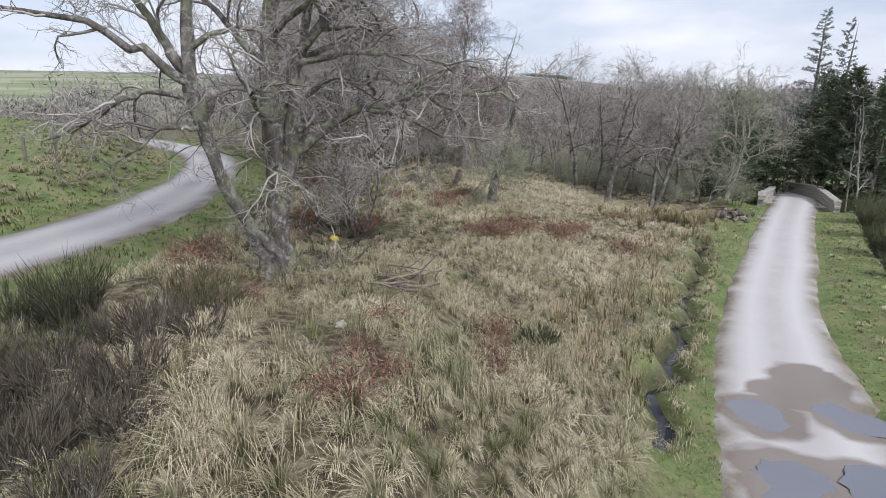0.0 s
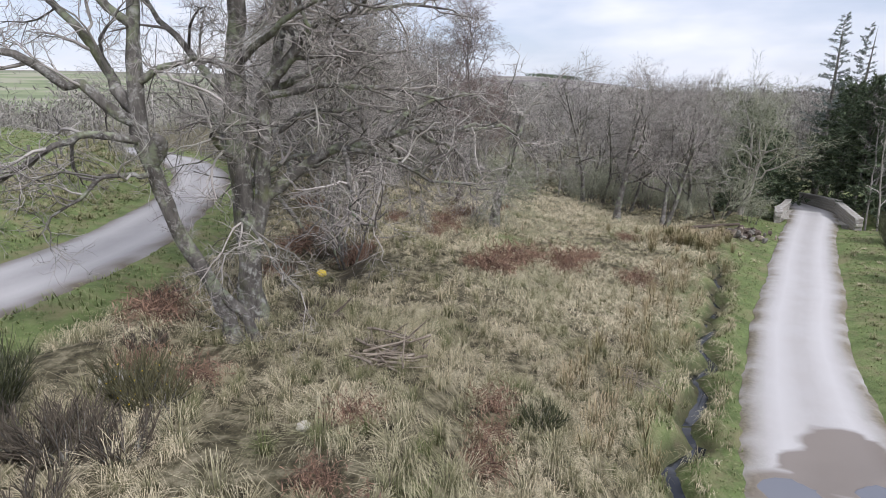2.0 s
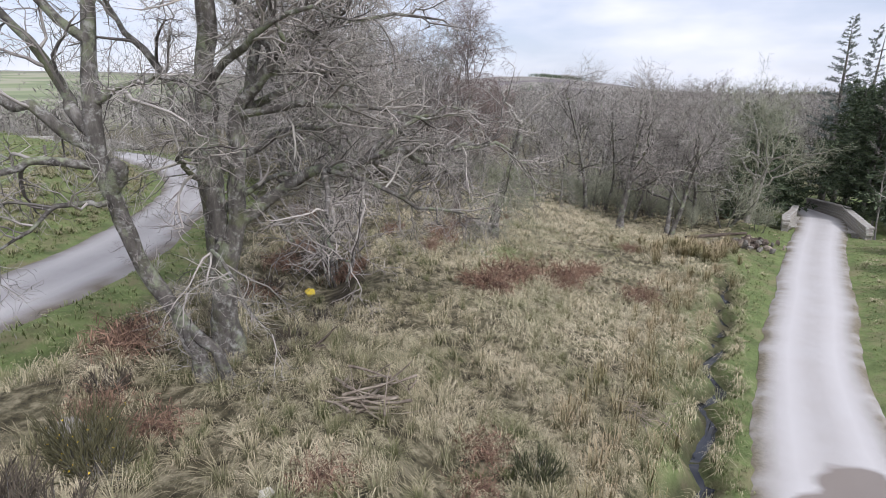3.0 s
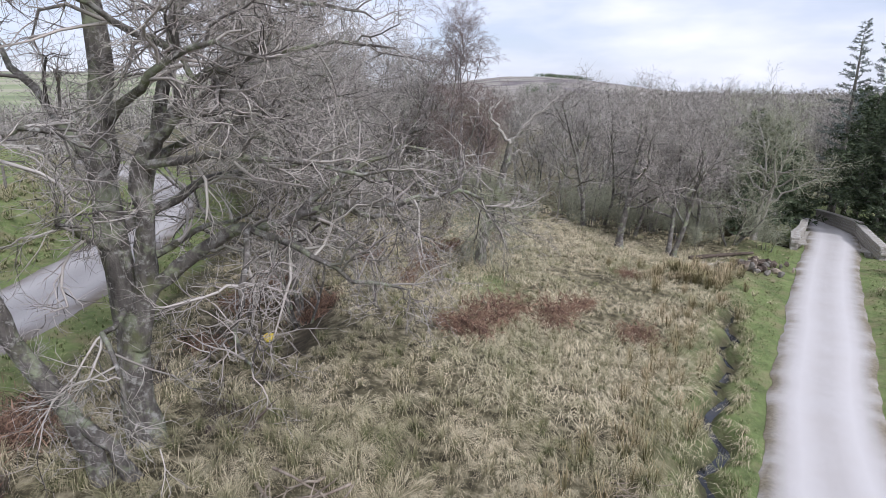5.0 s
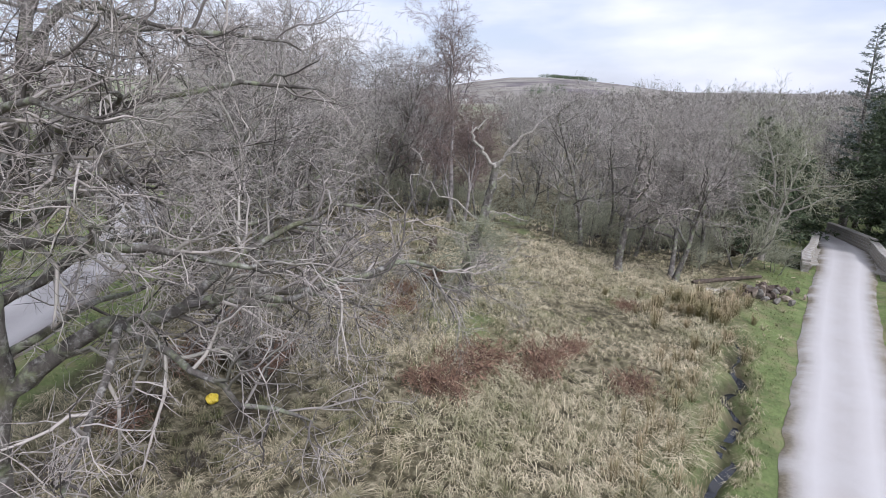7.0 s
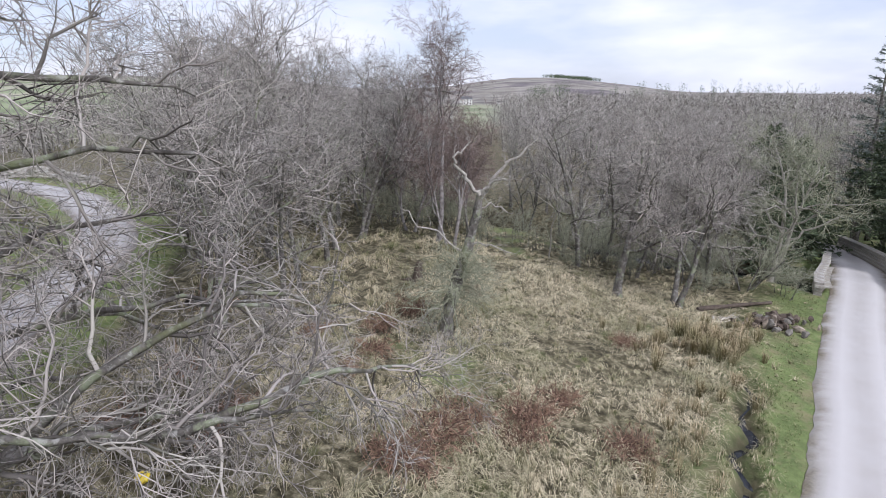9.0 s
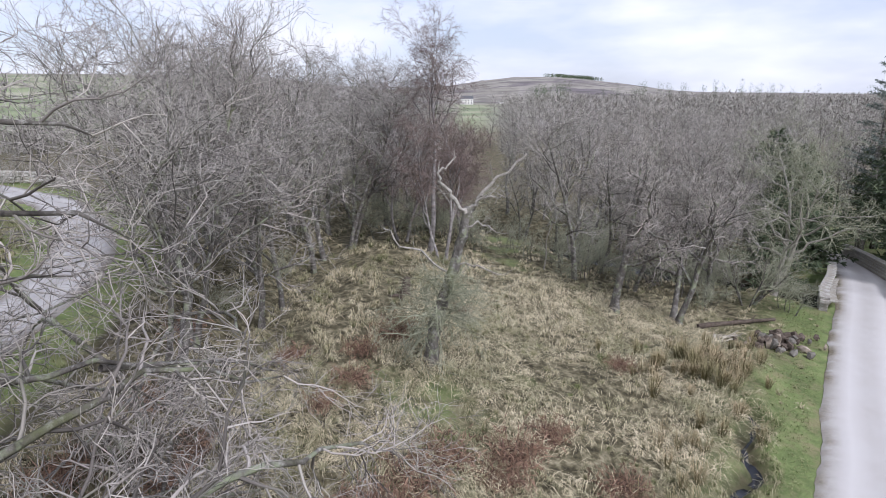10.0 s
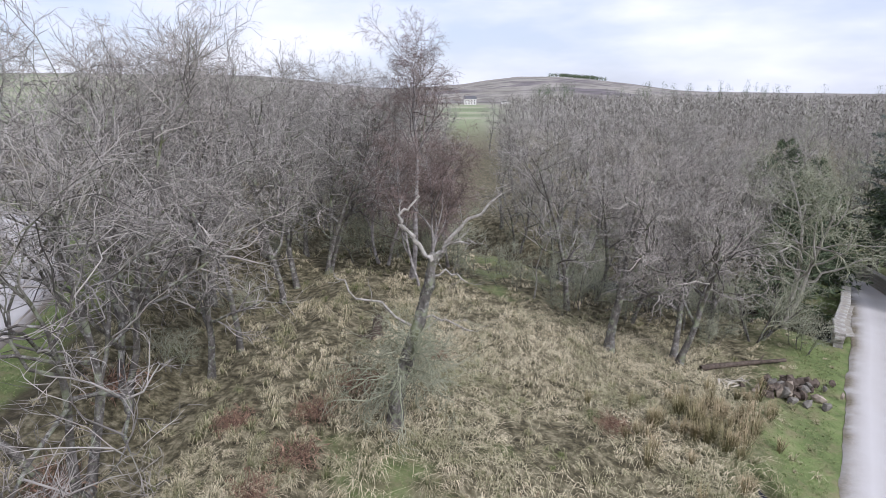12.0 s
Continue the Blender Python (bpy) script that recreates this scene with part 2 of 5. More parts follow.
# ---- lie of the land ----
ROAD_LINE = [(-20.5, -8), (-16.8, 0), (-13.2, 8), (-11.4, 13.5), (-10.6, 19), (-11.4, 25), (-12.6, 30), (-14.5, 35), (-17.4, 39.8), (-21.5, 44.6), (-29, 51), (-52, 62), (-108, 80)]
TRACK_LINE = [(1.6, -6), (5.1, 4), (8.05, 11), (9.85, 15), (12.4, 19.8), (15.6, 24.8), (19.2, 30.6), (23.0, 36.4), (25.2, 39.6), (29.6, 46.4), (32.4, 52), (34.0, 57), (33.6, 63), (30, 71)]
DITCH_LINE = [(4.4 + 0.52 * (k * 0.8) + 0.32 * math.sin(2.1 * k), 10.5 + k * 0.8 - 0.2 * math.cos(1.3 * k)) for k in range(24)]
BURN_LINE = [(48, 30), (38, 36.5), (28.6, 43), (19.5, 48.8), (11, 55), (-2, 64), (-20, 78)]


def smooth(e0, e1, v):
    u = np.clip((v - e0) / (e1 - e0), 0, 1)
    return u * u * (3 - 2 * u)


def curve_points(line, step):
    """Points along a smoothed line, about step apart."""
    p = [np.array(q, float) for q in line]
    p = [2 * p[0] - p[1], *p, 2 * p[-1] - p[-2]]
    out = []
    for i in range(1, len(p) - 2):
        n = max(2, int(np.linalg.norm(p[i + 1] - p[i]) / step))
        for k in range(n):
            u = k / n
            out.append(0.5 * (2 * p[i] + (p[i + 1] - p[i - 1]) * u + (2 * p[i - 1] - 5 * p[i] + 4 * p[i + 1] - p[i + 2]) * u * u + (3 * p[i] - p[i - 1] - 3 * p[i + 1] + p[i + 2]) * u ** 3))
    out.append(p[-2])
    return np.array(out)


line_cache = {}


def line_distance(line, x, y):
    """Distance from a line, positive to its right, and the line's own y at the nearest place."""
    if id(line) not in line_cache:
        line_cache[id(line)] = curve_points(line, 2.0)
    pts = line_cache[id(line)]
    best, side, along = np.full(np.shape(x), 1e9), np.zeros(np.shape(x)), np.zeros(np.shape(x))
    for a, b in zip(pts[:-1], pts[1:]):
        d = b - a
        u = np.clip(((x - a[0]) * d[0] + (y - a[1]) * d[1]) / (d @ d), 0, 1)
        qx, qy = x - a[0] - u * d[0], y - a[1] - u * d[1]
        dist = np.hypot(qx, qy)
        near = dist < best
        best = np.where(near, dist, best)
        side = np.where(near, np.sign(d[1] * qx - d[0] * qy), side)
        along = np.where(near, a[1] + u * d[1], along)
    return best * side, along


def hash2(ix, iy, seed):
    v = np.sin(ix * 127.1 + iy * 311.7 + seed * 74.7) * 43758.5453
    return v - np.floor(v)


def vnoise(x, y, seed=0):
    ix, iy = np.floor(x), np.floor(y)
    fx, fy = x - ix, y - iy
    fx, fy = fx * fx * (3 - 2 * fx), fy * fy * (3 - 2 * fy)
    return (hash2(ix, iy, seed) * (1 - fx) + hash2(ix + 1, iy, seed) * fx) * (1 - fy) + (hash2(ix, iy + 1, seed) * (1 - fx) + hash2(ix + 1, iy + 1, seed) * fx) * fy


def fbm(x, y, seed=0, octaves=4):
    return sum(0.5 ** (k + 1) * (vnoise(x * 2 ** k, y * 2 ** k, seed + k) - 0.5) for k in range(octaves)) * 2


def track_level(y):
    return np.where(y < 42, -0.1 - 0.0267 * (y - 10), -0.954 - 0.12 * (np.minimum(y, 60) - 42))


ROAD_Z, BURN_Z = 3.0, -2.7


def land(x, y, rough=1.0):
    """Height of the ground."""
    x, y = np.asarray(x, float), np.asarray(y, float)
    yc = np.clip(y, -10, 90)
    crest = 1.25 + 2.55 * np.exp(-(np.clip(yc, 7.5, 90) - 6) / 12)
    crest = crest - 0.03 * np.clip(yc - 45, 0, 60)
    low = 0.05 - 0.018 * (np.clip(yc, 0, 60) - 19) - 0.25 * smooth(40, 60, yc)
    s = np.clip((x + 0.6) / (9 + 0.35 * (np.clip(yc, 5, 50) - 19)), 0, 1)
    s = 0.6 * s + 0.4 * smooth(0, 1, s)
    z = crest * (1 - s) + low * s
    d_road, _ = line_distance(ROAD_LINE, x, y)
    left = smooth(-2.0, -7.0, x)
    # hollow under the bank, and the low ground behind it
    dip = 0.7 * np.exp(-((x + 4.1) / 1.25) ** 2) * smooth(15.2, 18.5, yc) * smooth(27, 22, yc) + 1.4 * np.exp(-((x + 5.5) / 2.0) ** 2) * smooth(20, 27, yc) * smooth(66, 50, yc)
    # the bank's sharp shoulder, its steep near side, the swell below it and the low corner by the stream
    swell = 0.3 * np.exp(-((x + 1.7) / 1.1) ** 2) * smooth(16, 20, yc) - 0.4 * np.exp(-((x - 0.8) / 0.9) ** 2) * smooth(17, 13, yc)
    swell = swell + 0.25 * np.exp(-((x - 4.5) / 3.5) ** 2 - ((yc - 25) / 5) ** 2) - 0.42 * smooth(8, 12, x) * smooth(31, 36, yc) - 0.45 * smooth(2, 6, x) * smooth(41, 49, yc)
    z = z + (ROAD_Z - 0.1 - z) * left * smooth(75, 40, yc) - dip + swell
    bank = np.where(d_road < 0, (1.0 + 0.7 * smooth(22, 32, yc)) * smooth(-2.3, -5.2, d_road) - 0.012 * np.clip(-d_road - 6, 0, 120), -0.35 * np.exp(-((d_road - 3.6) / 0.9) ** 2))
    w_road = smooth(7.5, 2.6, np.abs(d_road)) * smooth(90, 60, yc)
    z = np.where(d_road < 0, ROAD_Z + bank, z + (ROAD_Z - z) * w_road + bank * smooth(60, 40, yc))
    d_tr, y_tr = line_distance(TRACK_LINE, x, y)
    lvl = track_level(y_tr)
    z = z + (lvl - z) * smooth(4.6, 1.9, np.abs(d_tr))
    right = (d_tr > 0) & (y < 75)
    z = np.where(right, z + (lvl + 0.15 * smooth(2, 6, d_tr) - z) * smooth(1.5, 4, d_tr), z)
    d_di, _ = line_distance(DITCH_LINE, x, y)
    z = z - 0.55 * np.exp(-(d_di / (0.34 + 0.16 * fbm(x * 0.8, y * 0.8, 17))) ** 2)
    d_bu, _ = line_distance(BURN_LINE, x, y)
    w_bu = smooth(5.5, 1.6, np.abs(d_bu) + 0.5 * fbm(x * 0.4, y * 0.4, 9))
    z = z + (BURN_Z - z) * w_bu
    # distant moor
    r = np.hypot(x, y)
    ang = np.degrees(np.arctan2(x, y))
    top = 44 * np.exp(-((ang - 7) / 9.5) ** 2) + 40 * smooth(-6, -22, ang) + 10 - 14 * smooth(15, 30, ang) + 9 * fbm(ang * 0.11, r * 0.0004, 5)
    start = 600 - 330 * smooth(-10, -25, ang)
    z = np.where(r > 90, z * smooth(260, 90, r) + smooth(90, 260, r) * (-2.2 + (top + 3) * smooth(start, 1650, r)), z)
    bump = 0.16 * fbm(x * 0.55, y * 0.55, 3) + 0.35 * fbm(x * 0.13, y * 0.13, 7)
    flat = np.minimum(smooth(2.3, 4.2, np.abs(d_tr)), smooth(2.3, 4.2, np.abs(d_road)))
    z = z + rough * bump * flat
    # beds under the two carriageways
    z = np.where(np.abs(d_road) < 2.0, ROAD_Z - 0.07, z)
    z = np.where((np.abs(d_tr) < 1.75) & (np.abs(d_bu) > 2.6), lvl - 0.07 - 0.09 * smooth(1.5, 1.0, np.abs(d_tr)), z)
    return z


def land1(x, y):
    return float(land(np.array([x]), np.array([y]))[0])


# ---- building helpers ----
def mesh_object(name, verts, faces, mat, parent=None, label="", attrs=None, smooth_faces=True):
    me = bpy.data.meshes.new(name)
    me.from_pydata(verts if isinstance(verts, list) else verts.tolist(), [], faces if isinstance(faces, list) else faces.tolist())
    me.materials.append(mat)
    for key, vals in (attrs or {}).items():
        a = me.attributes.new(key, "FLOAT", "POINT")
        a.data.foreach_set("value", np.asarray(vals, np.float32))
    if smooth_faces:
        me.polygons.foreach_set("use_smooth", [True] * len(me.polygons))
    me.update()
    ob = new(name, me)
    if parent is not None:
        ob.parent = parent
    return tagged(ob, label)


def part(name, bm, mat, parent=None, label="", shade=False):
    """Links a bmesh as one mesh object under a thing."""
    me = bpy.data.meshes.new(name)
    bm.to_mesh(me)
    bm.free()
    me.materials.append(mat)
    if shade:
        me.polygons.foreach_set("use_smooth", [True] * len(me.polygons))
    ob = new(name, me)
    if parent is not None:
        ob.parent = parent
    return tagged(ob, label)


def box_bm(sx, sy, sz, centre=(0, 0, 0), bevel=0.0, jitter=0.0, rng=None):
    bm = bmesh.new()
    bmesh.ops.create_cube(bm, size=1.0)
    for v in bm.verts:
        v.co = Vector((v.co.x * sx, v.co.y * sy, v.co.z * sz))
    if bevel:
        bmesh.ops.bevel(bm, geom=bm.edges[:], offset=bevel, segments=1, affect="EDGES")
    for v in bm.verts:
        if jitter:
            v.co += Vector([rng.uniform(-jitter, jitter) for _ in range(3)])
        v.co += Vector(centre)
    return bm


class Buf:
    """Collects tubes and blades into one mesh."""

    def __init__(self):
        self.v, self.f, self.n = [], [], 0

    def tube(self, pts, radii, sides, tip=True):
        pts = np.asarray(pts, float)
        n = len(pts)
        tan = np.gradient(pts, axis=0)
        tan /= np.linalg.norm(tan, axis=1)[:, None] + 1e-9
        ref = np.array([0.0, 0.0, 1.0]) if abs(tan[0, 2]) < 0.8 else np.array([1.0, 0.0, 0.0])
        a = np.cross(tan, ref)
        a /= np.linalg.norm(a, axis=1)[:, None] + 1e-9
        b = np.cross(tan, a)
        th = np.arange(sides) * 2 * np.pi / sides
        m = n - 1 if tip else n
        ring = pts[:m, None, :] + np.asarray(radii)[:m, None, None] * (a[:m, None, :] * np.cos(th)[None, :, None] + b[:m, None, :] * np.sin(th)[None, :, None])
        if sides >= 7:
            # knots and flutes of old wood
            lump = 1 + 0.10 * np.sin(np.arange(m)[:, None] * 1.7 + th[None, :] * 2 + pts[0, 0]) + 0.09 * np.sin(np.arange(m)[:, None] * 0.9 - th[None, :] * 3 + pts[0, 1])
            ring = pts[:m, None, :] + (ring - pts[:m, None, :]) * lump[:, :, None]
        self.v.append(ring.reshape(-1, 3))
        o = self.n
        for i in range(m - 1):
            for k in range(sides):
                k2 = (k + 1) % sides
                self.f.append((o + i * sides + k, o + i * sides + k2, o + (i + 1) * sides + k2, o + (i + 1) * sides + k))
        self.n += m * sides
        if tip:
            self.v.append(pts[-1:])
            for k in range(sides):
                self.f.append((o + (m - 1) * sides + k, o + (m - 1) * sides + (k + 1) % sides, self.n))
            self.n += 1
        else:
            self.f.append(tuple(o + (m - 1) * sides + k for k in range(sides)))

    def leaf(self, p, d, side, length, width):
        """A small bent four-sided leaf or spray."""
        p, d, side = np.asarray(p), np.asarray(d), np.asarray(side)
        up = np.cross(d, side)
        self.v.append(np.array([p, p + d * length * 0.5 + side * width * 0.5 + up * width * 0.15, p + d * length, p + d * length * 0.5 - side * width * 0.5 + up * width * 0.15]))
        o = self.n
        self.f += [(o, o + 1, o + 2), (o, o + 2, o + 3)]
        self.n += 4

    def verts(self):
        return np.concatenate(self.v)

    def object(self, name, mat, parent=None, label=""):
        return mesh_object(name, self.verts(), self.f, mat, parent, label)


def unit(v):
    return v / (np.linalg.norm(v) + 1e-9)


def rand_unit(rng):
    return unit(rng.normal(size=3))


def wiggly(rng, p, d, length, n, wig, up=0.0):
    pts, d = [np.array(p, float)], unit(np.array(d, float))
    for _ in range(n):
        d = unit(d + wig * rng.normal(size=3) + np.array([0, 0, up]))
        pts.append(pts[-1] + d * length / n)
    return np.array(pts)


def spawn(rng, wood, fine, pts, r0, r1, level, P):
    """Grows the children of one limb. P holds, level by level: count, angle, length, radius, wiggle, lift, sides, segments."""
    if level >= len(P["count"]):
        return
    n_seg = len(pts) - 1
    count = max(1, int(round(P["count"][level] * rng.uniform(0.8, 1.2))))
    for k in range(count):
        f = P["from"][level] + (1 - P["from"][level]) * (k + rng.uniform(0.1, 0.95)) / count
        i = min(int(f * n_seg), n_seg - 1)
        u = f * n_seg - i
        p = pts[i] * (1 - u) + pts[i + 1] * u
        t = unit(pts[i + 1] - pts[i])
        side = unit(np.cross(t, rand_unit(rng)))
        a = radians(P["angle"][level] * rng.uniform(0.7, 1.25))
        d = unit(t * math.cos(a) + side * math.sin(a) + np.array([0, 0, P["lift"][level]]))
        length = P["length"][level] * rng.uniform(0.6, 1.2) * (1.15 - 0.55 * f)
        r = min((r0 + (r1 - r0) * f) * 0.75, P["radius"][level] * rng.uniform(0.8, 1.2))
        seg = P["segments"][level]
        child = wiggly(rng, p, d, length, seg, P["wiggle"][level], P["bend"][level])
        tip = max(0.3 * r, P["tip"])
        radii = np.linspace(r, tip, seg + 1)
        (wood if level < P["wood"] else fine).tube(child, radii, P["sides"][level])
        spawn(rng, wood, fine, child, r, tip, level + 1, P)


OAK = dict(count=(9, 8, 7, 5), angle=(62, 54, 46, 42), length=(4.6, 2.2, 1.05, 0.55), radius=(0.11, 0.04, 0.015, 0.008), wiggle=(0.30, 0.32, 0.30, 0.25),
           lift=(0.16, 0.08, 0.05, 0.05), bend=(0.07, 0.02, 0.0, 0.0), sides=(6, 4, 3, 3), segments=(7, 5, 3, 2), tip=0.0045, wood=1)
OAK["from"] = (0.28, 0.22, 0.18, 0.15)


def tree_stem(rng, wood, fine, pts, r0, r1, P, sides=8, flare=1.35):
    pts = np.asarray(pts, float)
    fat = np.linspace(r0, r1, len(pts))
    fat[0] *= flare
    wood.tube(pts, fat, sides)
    spawn(rng, wood, fine, pts, r0, r1, 0, P)


def finish_tree(name, wood, fine, bark, twig, label, category="tree", leaves=None, leaf_mat=None):
    root = tagged(new(name), label, category)
    wood.object("trunk", bark, root)
    if fine.n:
        fine.object("crown", twig, root)
    if leaves is not None and leaves.n:
        leaves.object("foliage", leaf_mat, root)
    return root


# ---- ground, road, track, water ----
def spaced(lo, hi, step, far, grow):
    mid = list(np.arange(lo, hi + 1e-6, step))
    a, s = [], step
    v = hi
    while v < far:
        s *= grow
        v += s
        a.append(v)
    b, s, v = [], step, lo
    while v > -far:
        s *= grow
        v -= s
        b.append(v)
    return np.array(b[::-1] + mid + a)


gx, gy = spaced(-17, 26, 0.28, 3500, 1.12), spaced(3, 44, 0.28, 3500, 1.12)
GX, GY = np.meshgrid(gx, gy)
gv = np.stack([GX.ravel(), GY.ravel(), land(GX.ravel(), GY.ravel())], 1)
nx, ny = len(gx), len(gy)
idx = np.arange(nx * ny).reshape(ny, nx)
gf = np.stack([idx[:-1, :-1].ravel(), idx[:-1, 1:].ravel(), idx[1:, 1:].ravel(), idx[1:, :-1].ravel()], 1)


def greenness(x, y):
    """How far the sward is green turf: verges, the field beyond the road, the glade by the track."""
    d_r, _ = line_distance(ROAD_LINE, x, y)
    d_t, _ = line_distance(TRACK_LINE, x, y)
    n = fbm(x * 0.5, y * 0.5, 21)
    g = smooth(-4.9 - 0.07 * (np.clip(y, 10, 45) - 20), -2.4, d_t + 1.1 * n) * smooth(80, 60, y)
    g = np.maximum(g, smooth(4.6, 3.0, d_r + 1.2 * n))
    glade = 0.75 * np.exp(-((x - 3.6) / 2.4) ** 2 - ((y - 26.0) / 2.2) ** 2) + np.exp(-((x - 7.5) / 3.0) ** 2 - ((y - 50) / 6) ** 2)
    return np.clip(np.maximum(g, 0.8 * smooth(0.3, 0.95, glade + 1.3 * n * (glade > 0.1))), 0, 1)


def scarp(x, y):
    """Bare earth on the steep back of the bank."""
    return 0.95 * np.exp(-((x + 2.95 + 0.5 * fbm(x * 0.5, y * 0.5, 33)) / 0.55) ** 2) * smooth(17.4, 18.6, y) * smooth(25.5, 22.5, y)


def muddiness(x, y):
    d_d, _ = line_distance(DITCH_LINE, x, y)
    d_b, _ = line_distance(BURN_LINE, x, y)
    d_r, _ = line_distance(ROAD_LINE, x, y)
    return np.clip(0.7 * smooth(0.42, 0.22, np.abs(d_d)) + smooth(3.2, 2.0, np.abs(d_b)) + 0.7 * smooth(0.5, 0.2, np.abs(d_r - 3.7)) + scarp(x, y), 0, 1)


rr = np.hypot(gv[:, 0], gv[:, 1])
ground = tagged(mesh_object("ground", gv, gf, GROUND, None, "rough moorland grazing with straw grass and green turf", {"green": greenness(gv[:, 0], gv[:, 1]), "far": smooth(120, 300, rr), "pasture": smooth(-16, -26, np.degrees(np.arctan2(gv[:, 0], gv[:, 1]))) * smooth(1500, 1100, rr) + np.exp(-(np.degrees(np.arctan2(gv[:, 0], gv[:, 1])) / 4) ** 2) * smooth(700, 600, rr), "mud": muddiness(gv[:, 0], gv[:, 1])}), category="ground", kind="structure")


def carriageway(name, line, half, level, mat, label, step, puddles=(), seed=1, crown=0.04, narrow=0.0, taper=(11, 19)):
    """A draped strip with worn wheel tracks and ragged edges."""
    pts = curve_points(line, step)
    tan = np.gradient(pts, axis=0)
    tan /= np.linalg.norm(tan, axis=1)[:, None]
    nrm = np.stack([tan[:, 1], -tan[:, 0]], 1)
    cols = np.array([-1, -0.9, -0.78, -0.62, -0.45, -0.28, -0.1, 0.1, 0.28, 0.45, 0.62, 0.78, 0.9, 1])
    n, m = len(pts), len(cols)
    s = np.arange(n) * step
    half = half - narrow * smooth(taper[0], taper[1], pts[:, 1])
    wl_ = half * (1 + 0.06 * fbm(s * 0.4, s * 0 + 3, seed)) + 0.09 * fbm(s * 1.5, s * 0, seed + 5)
    wr_ = half * (1 + 0.06 * fbm(s * 0.4, s * 0 + 9, seed)) + 0.09 * fbm(s * 1.5, s * 0 + 7, seed + 5)
    off = np.where(cols[None, :] < 0, cols[None, :] * wl_[:, None], cols[None, :] * wr_[:, None])
    x, y = pts[:, 0:1] + nrm[:, 0:1] * off, pts[:, 1:2] + nrm[:, 1:2] * off
    z = level(np.broadcast_to(pts[:, 1:2], x.shape)) + crown * (1 - cols[None, :] ** 2) + 0.015 * fbm(x * 0.8, y * 0.8, seed)
    damp, deep = np.zeros(x.shape), np.zeros(x.shape)
    for px, py, pr in puddles:
        dd = np.hypot(x - px, y - py) / pr + 0.9 * fbm(x * 1.1, y * 1.1, 31)
        damp = np.maximum(damp, smooth(1.7, 0.8, dd))
        deep = np.maximum(deep, 0.075 * smooth(1.25, 0.5, dd))
    z = z - deep
    z[:, 0] -= 0.06
    z[:, -1] -= 0.06
    wear = np.exp(-((np.abs(cols) - 0.42) / 0.18) ** 2)[None, :] * np.ones(x.shape)
    edge = smooth(0.62, 0.97, np.abs(cols))[None, :] * np.ones(x.shape) * np.clip(0.75 + fbm(x * 1.7, y * 1.7, 8), 0, 1)
    i = np.arange(n * m).reshape(n, m)
    f = np.stack([i[:-1, :-1].ravel(), i[:-1, 1:].ravel(), i[1:, 1:].ravel(), i[1:, :-1].ravel()], 1)
    ob = mesh_object(name, np.stack([x.ravel(), y.ravel(), z.ravel()], 1), f, mat, None, label, {"wear": wear.ravel(), "edge": edge.ravel(), "damp": damp.ravel()})
    return tagged(ob, category="road", kind="structure")


carriageway("road", ROAD_LINE, 1.95, lambda y: ROAD_Z + 0 * y, ASPHALT, "pale worn single-lane tarmac road with dirty edges", 0.4, (), 1, 0.04, 0.45, (14, 27))
PUDDLES = [(7.3, 11.3, 0.9), (9.1, 11.1, 0.8), (6.5, 9.0, 0.95), (8.1, 8.8, 0.8)]
DAMP = [(9.4, 13.0, 0.75), (8.3, 12.3, 0.6)]
carriageway("track", TRACK_LINE, 1.85, lambda y: track_level(y), TRACK, "pale stony farm track with wheel ruts and puddles", 0.2, PUDDLES + DAMP, 4, 0.04, 0.36)


def puddle(name, px, py, pr, z, seed):
    th = np.linspace(0, 2 * np.pi, 40, endpoint=False)
    r = pr * 0.88 * (1 + 0.55 * fbm(np.cos(th) * 1.4 + seed, np.sin(th) * 1.4, seed))
    v = [(px, py, z)] + [(px + a * math.cos(t), py + a * math.sin(t), z) for a, t in zip(r, th)]
    f = [(0, 1 + k, 1 + (k + 1) % 40) for k in range(40)]
    return tagged(mesh_object(name, v, f, PUDDLE, None, "shallow rain puddle lying in the stony track"), category="puddle", kind="structure")


for k, (px, py, pr) in enumerate(PUDDLES):
    puddle("water_puddle", px, py, pr, float(track_level(py)) - 0.012, k + 2)


def strip_water(name, line, half, z, label, step=0.5):
    pts = curve_points(line, step)
    tan = np.gradient(pts, axis=0)
    tan /= np.linalg.norm(tan, axis=1)[:, None]
    a = np.stack([pts[:, 0] - tan[:, 1] * half, pts[:, 1] + tan[:, 0] * half, z(pts)], 1)
    b = np.stack([pts[:, 0] + tan[:, 1] * half, pts[:, 1] - tan[:, 0] * half, z(pts)], 1)
    n = len(pts)
    f = [(i, i + 1, n + i + 1, n + i) for i in range(n - 1)]
    return tagged(mesh_object(name, np.concatenate([a, b]), f, WATER, None, label), category="water", kind="structure")


strip_water("water_ditch", DITCH_LINE, 0.32, lambda p: land(p[:, 0], p[:, 1], 0.0) + 0.11, "still dark water in a narrow grassy ditch")
strip_water("water_burn", BURN_LINE, 2.2, lambda p: np.full(len(p), BURN_Z + 0.12), "shallow dark stream under the stone bridge", 1.0)


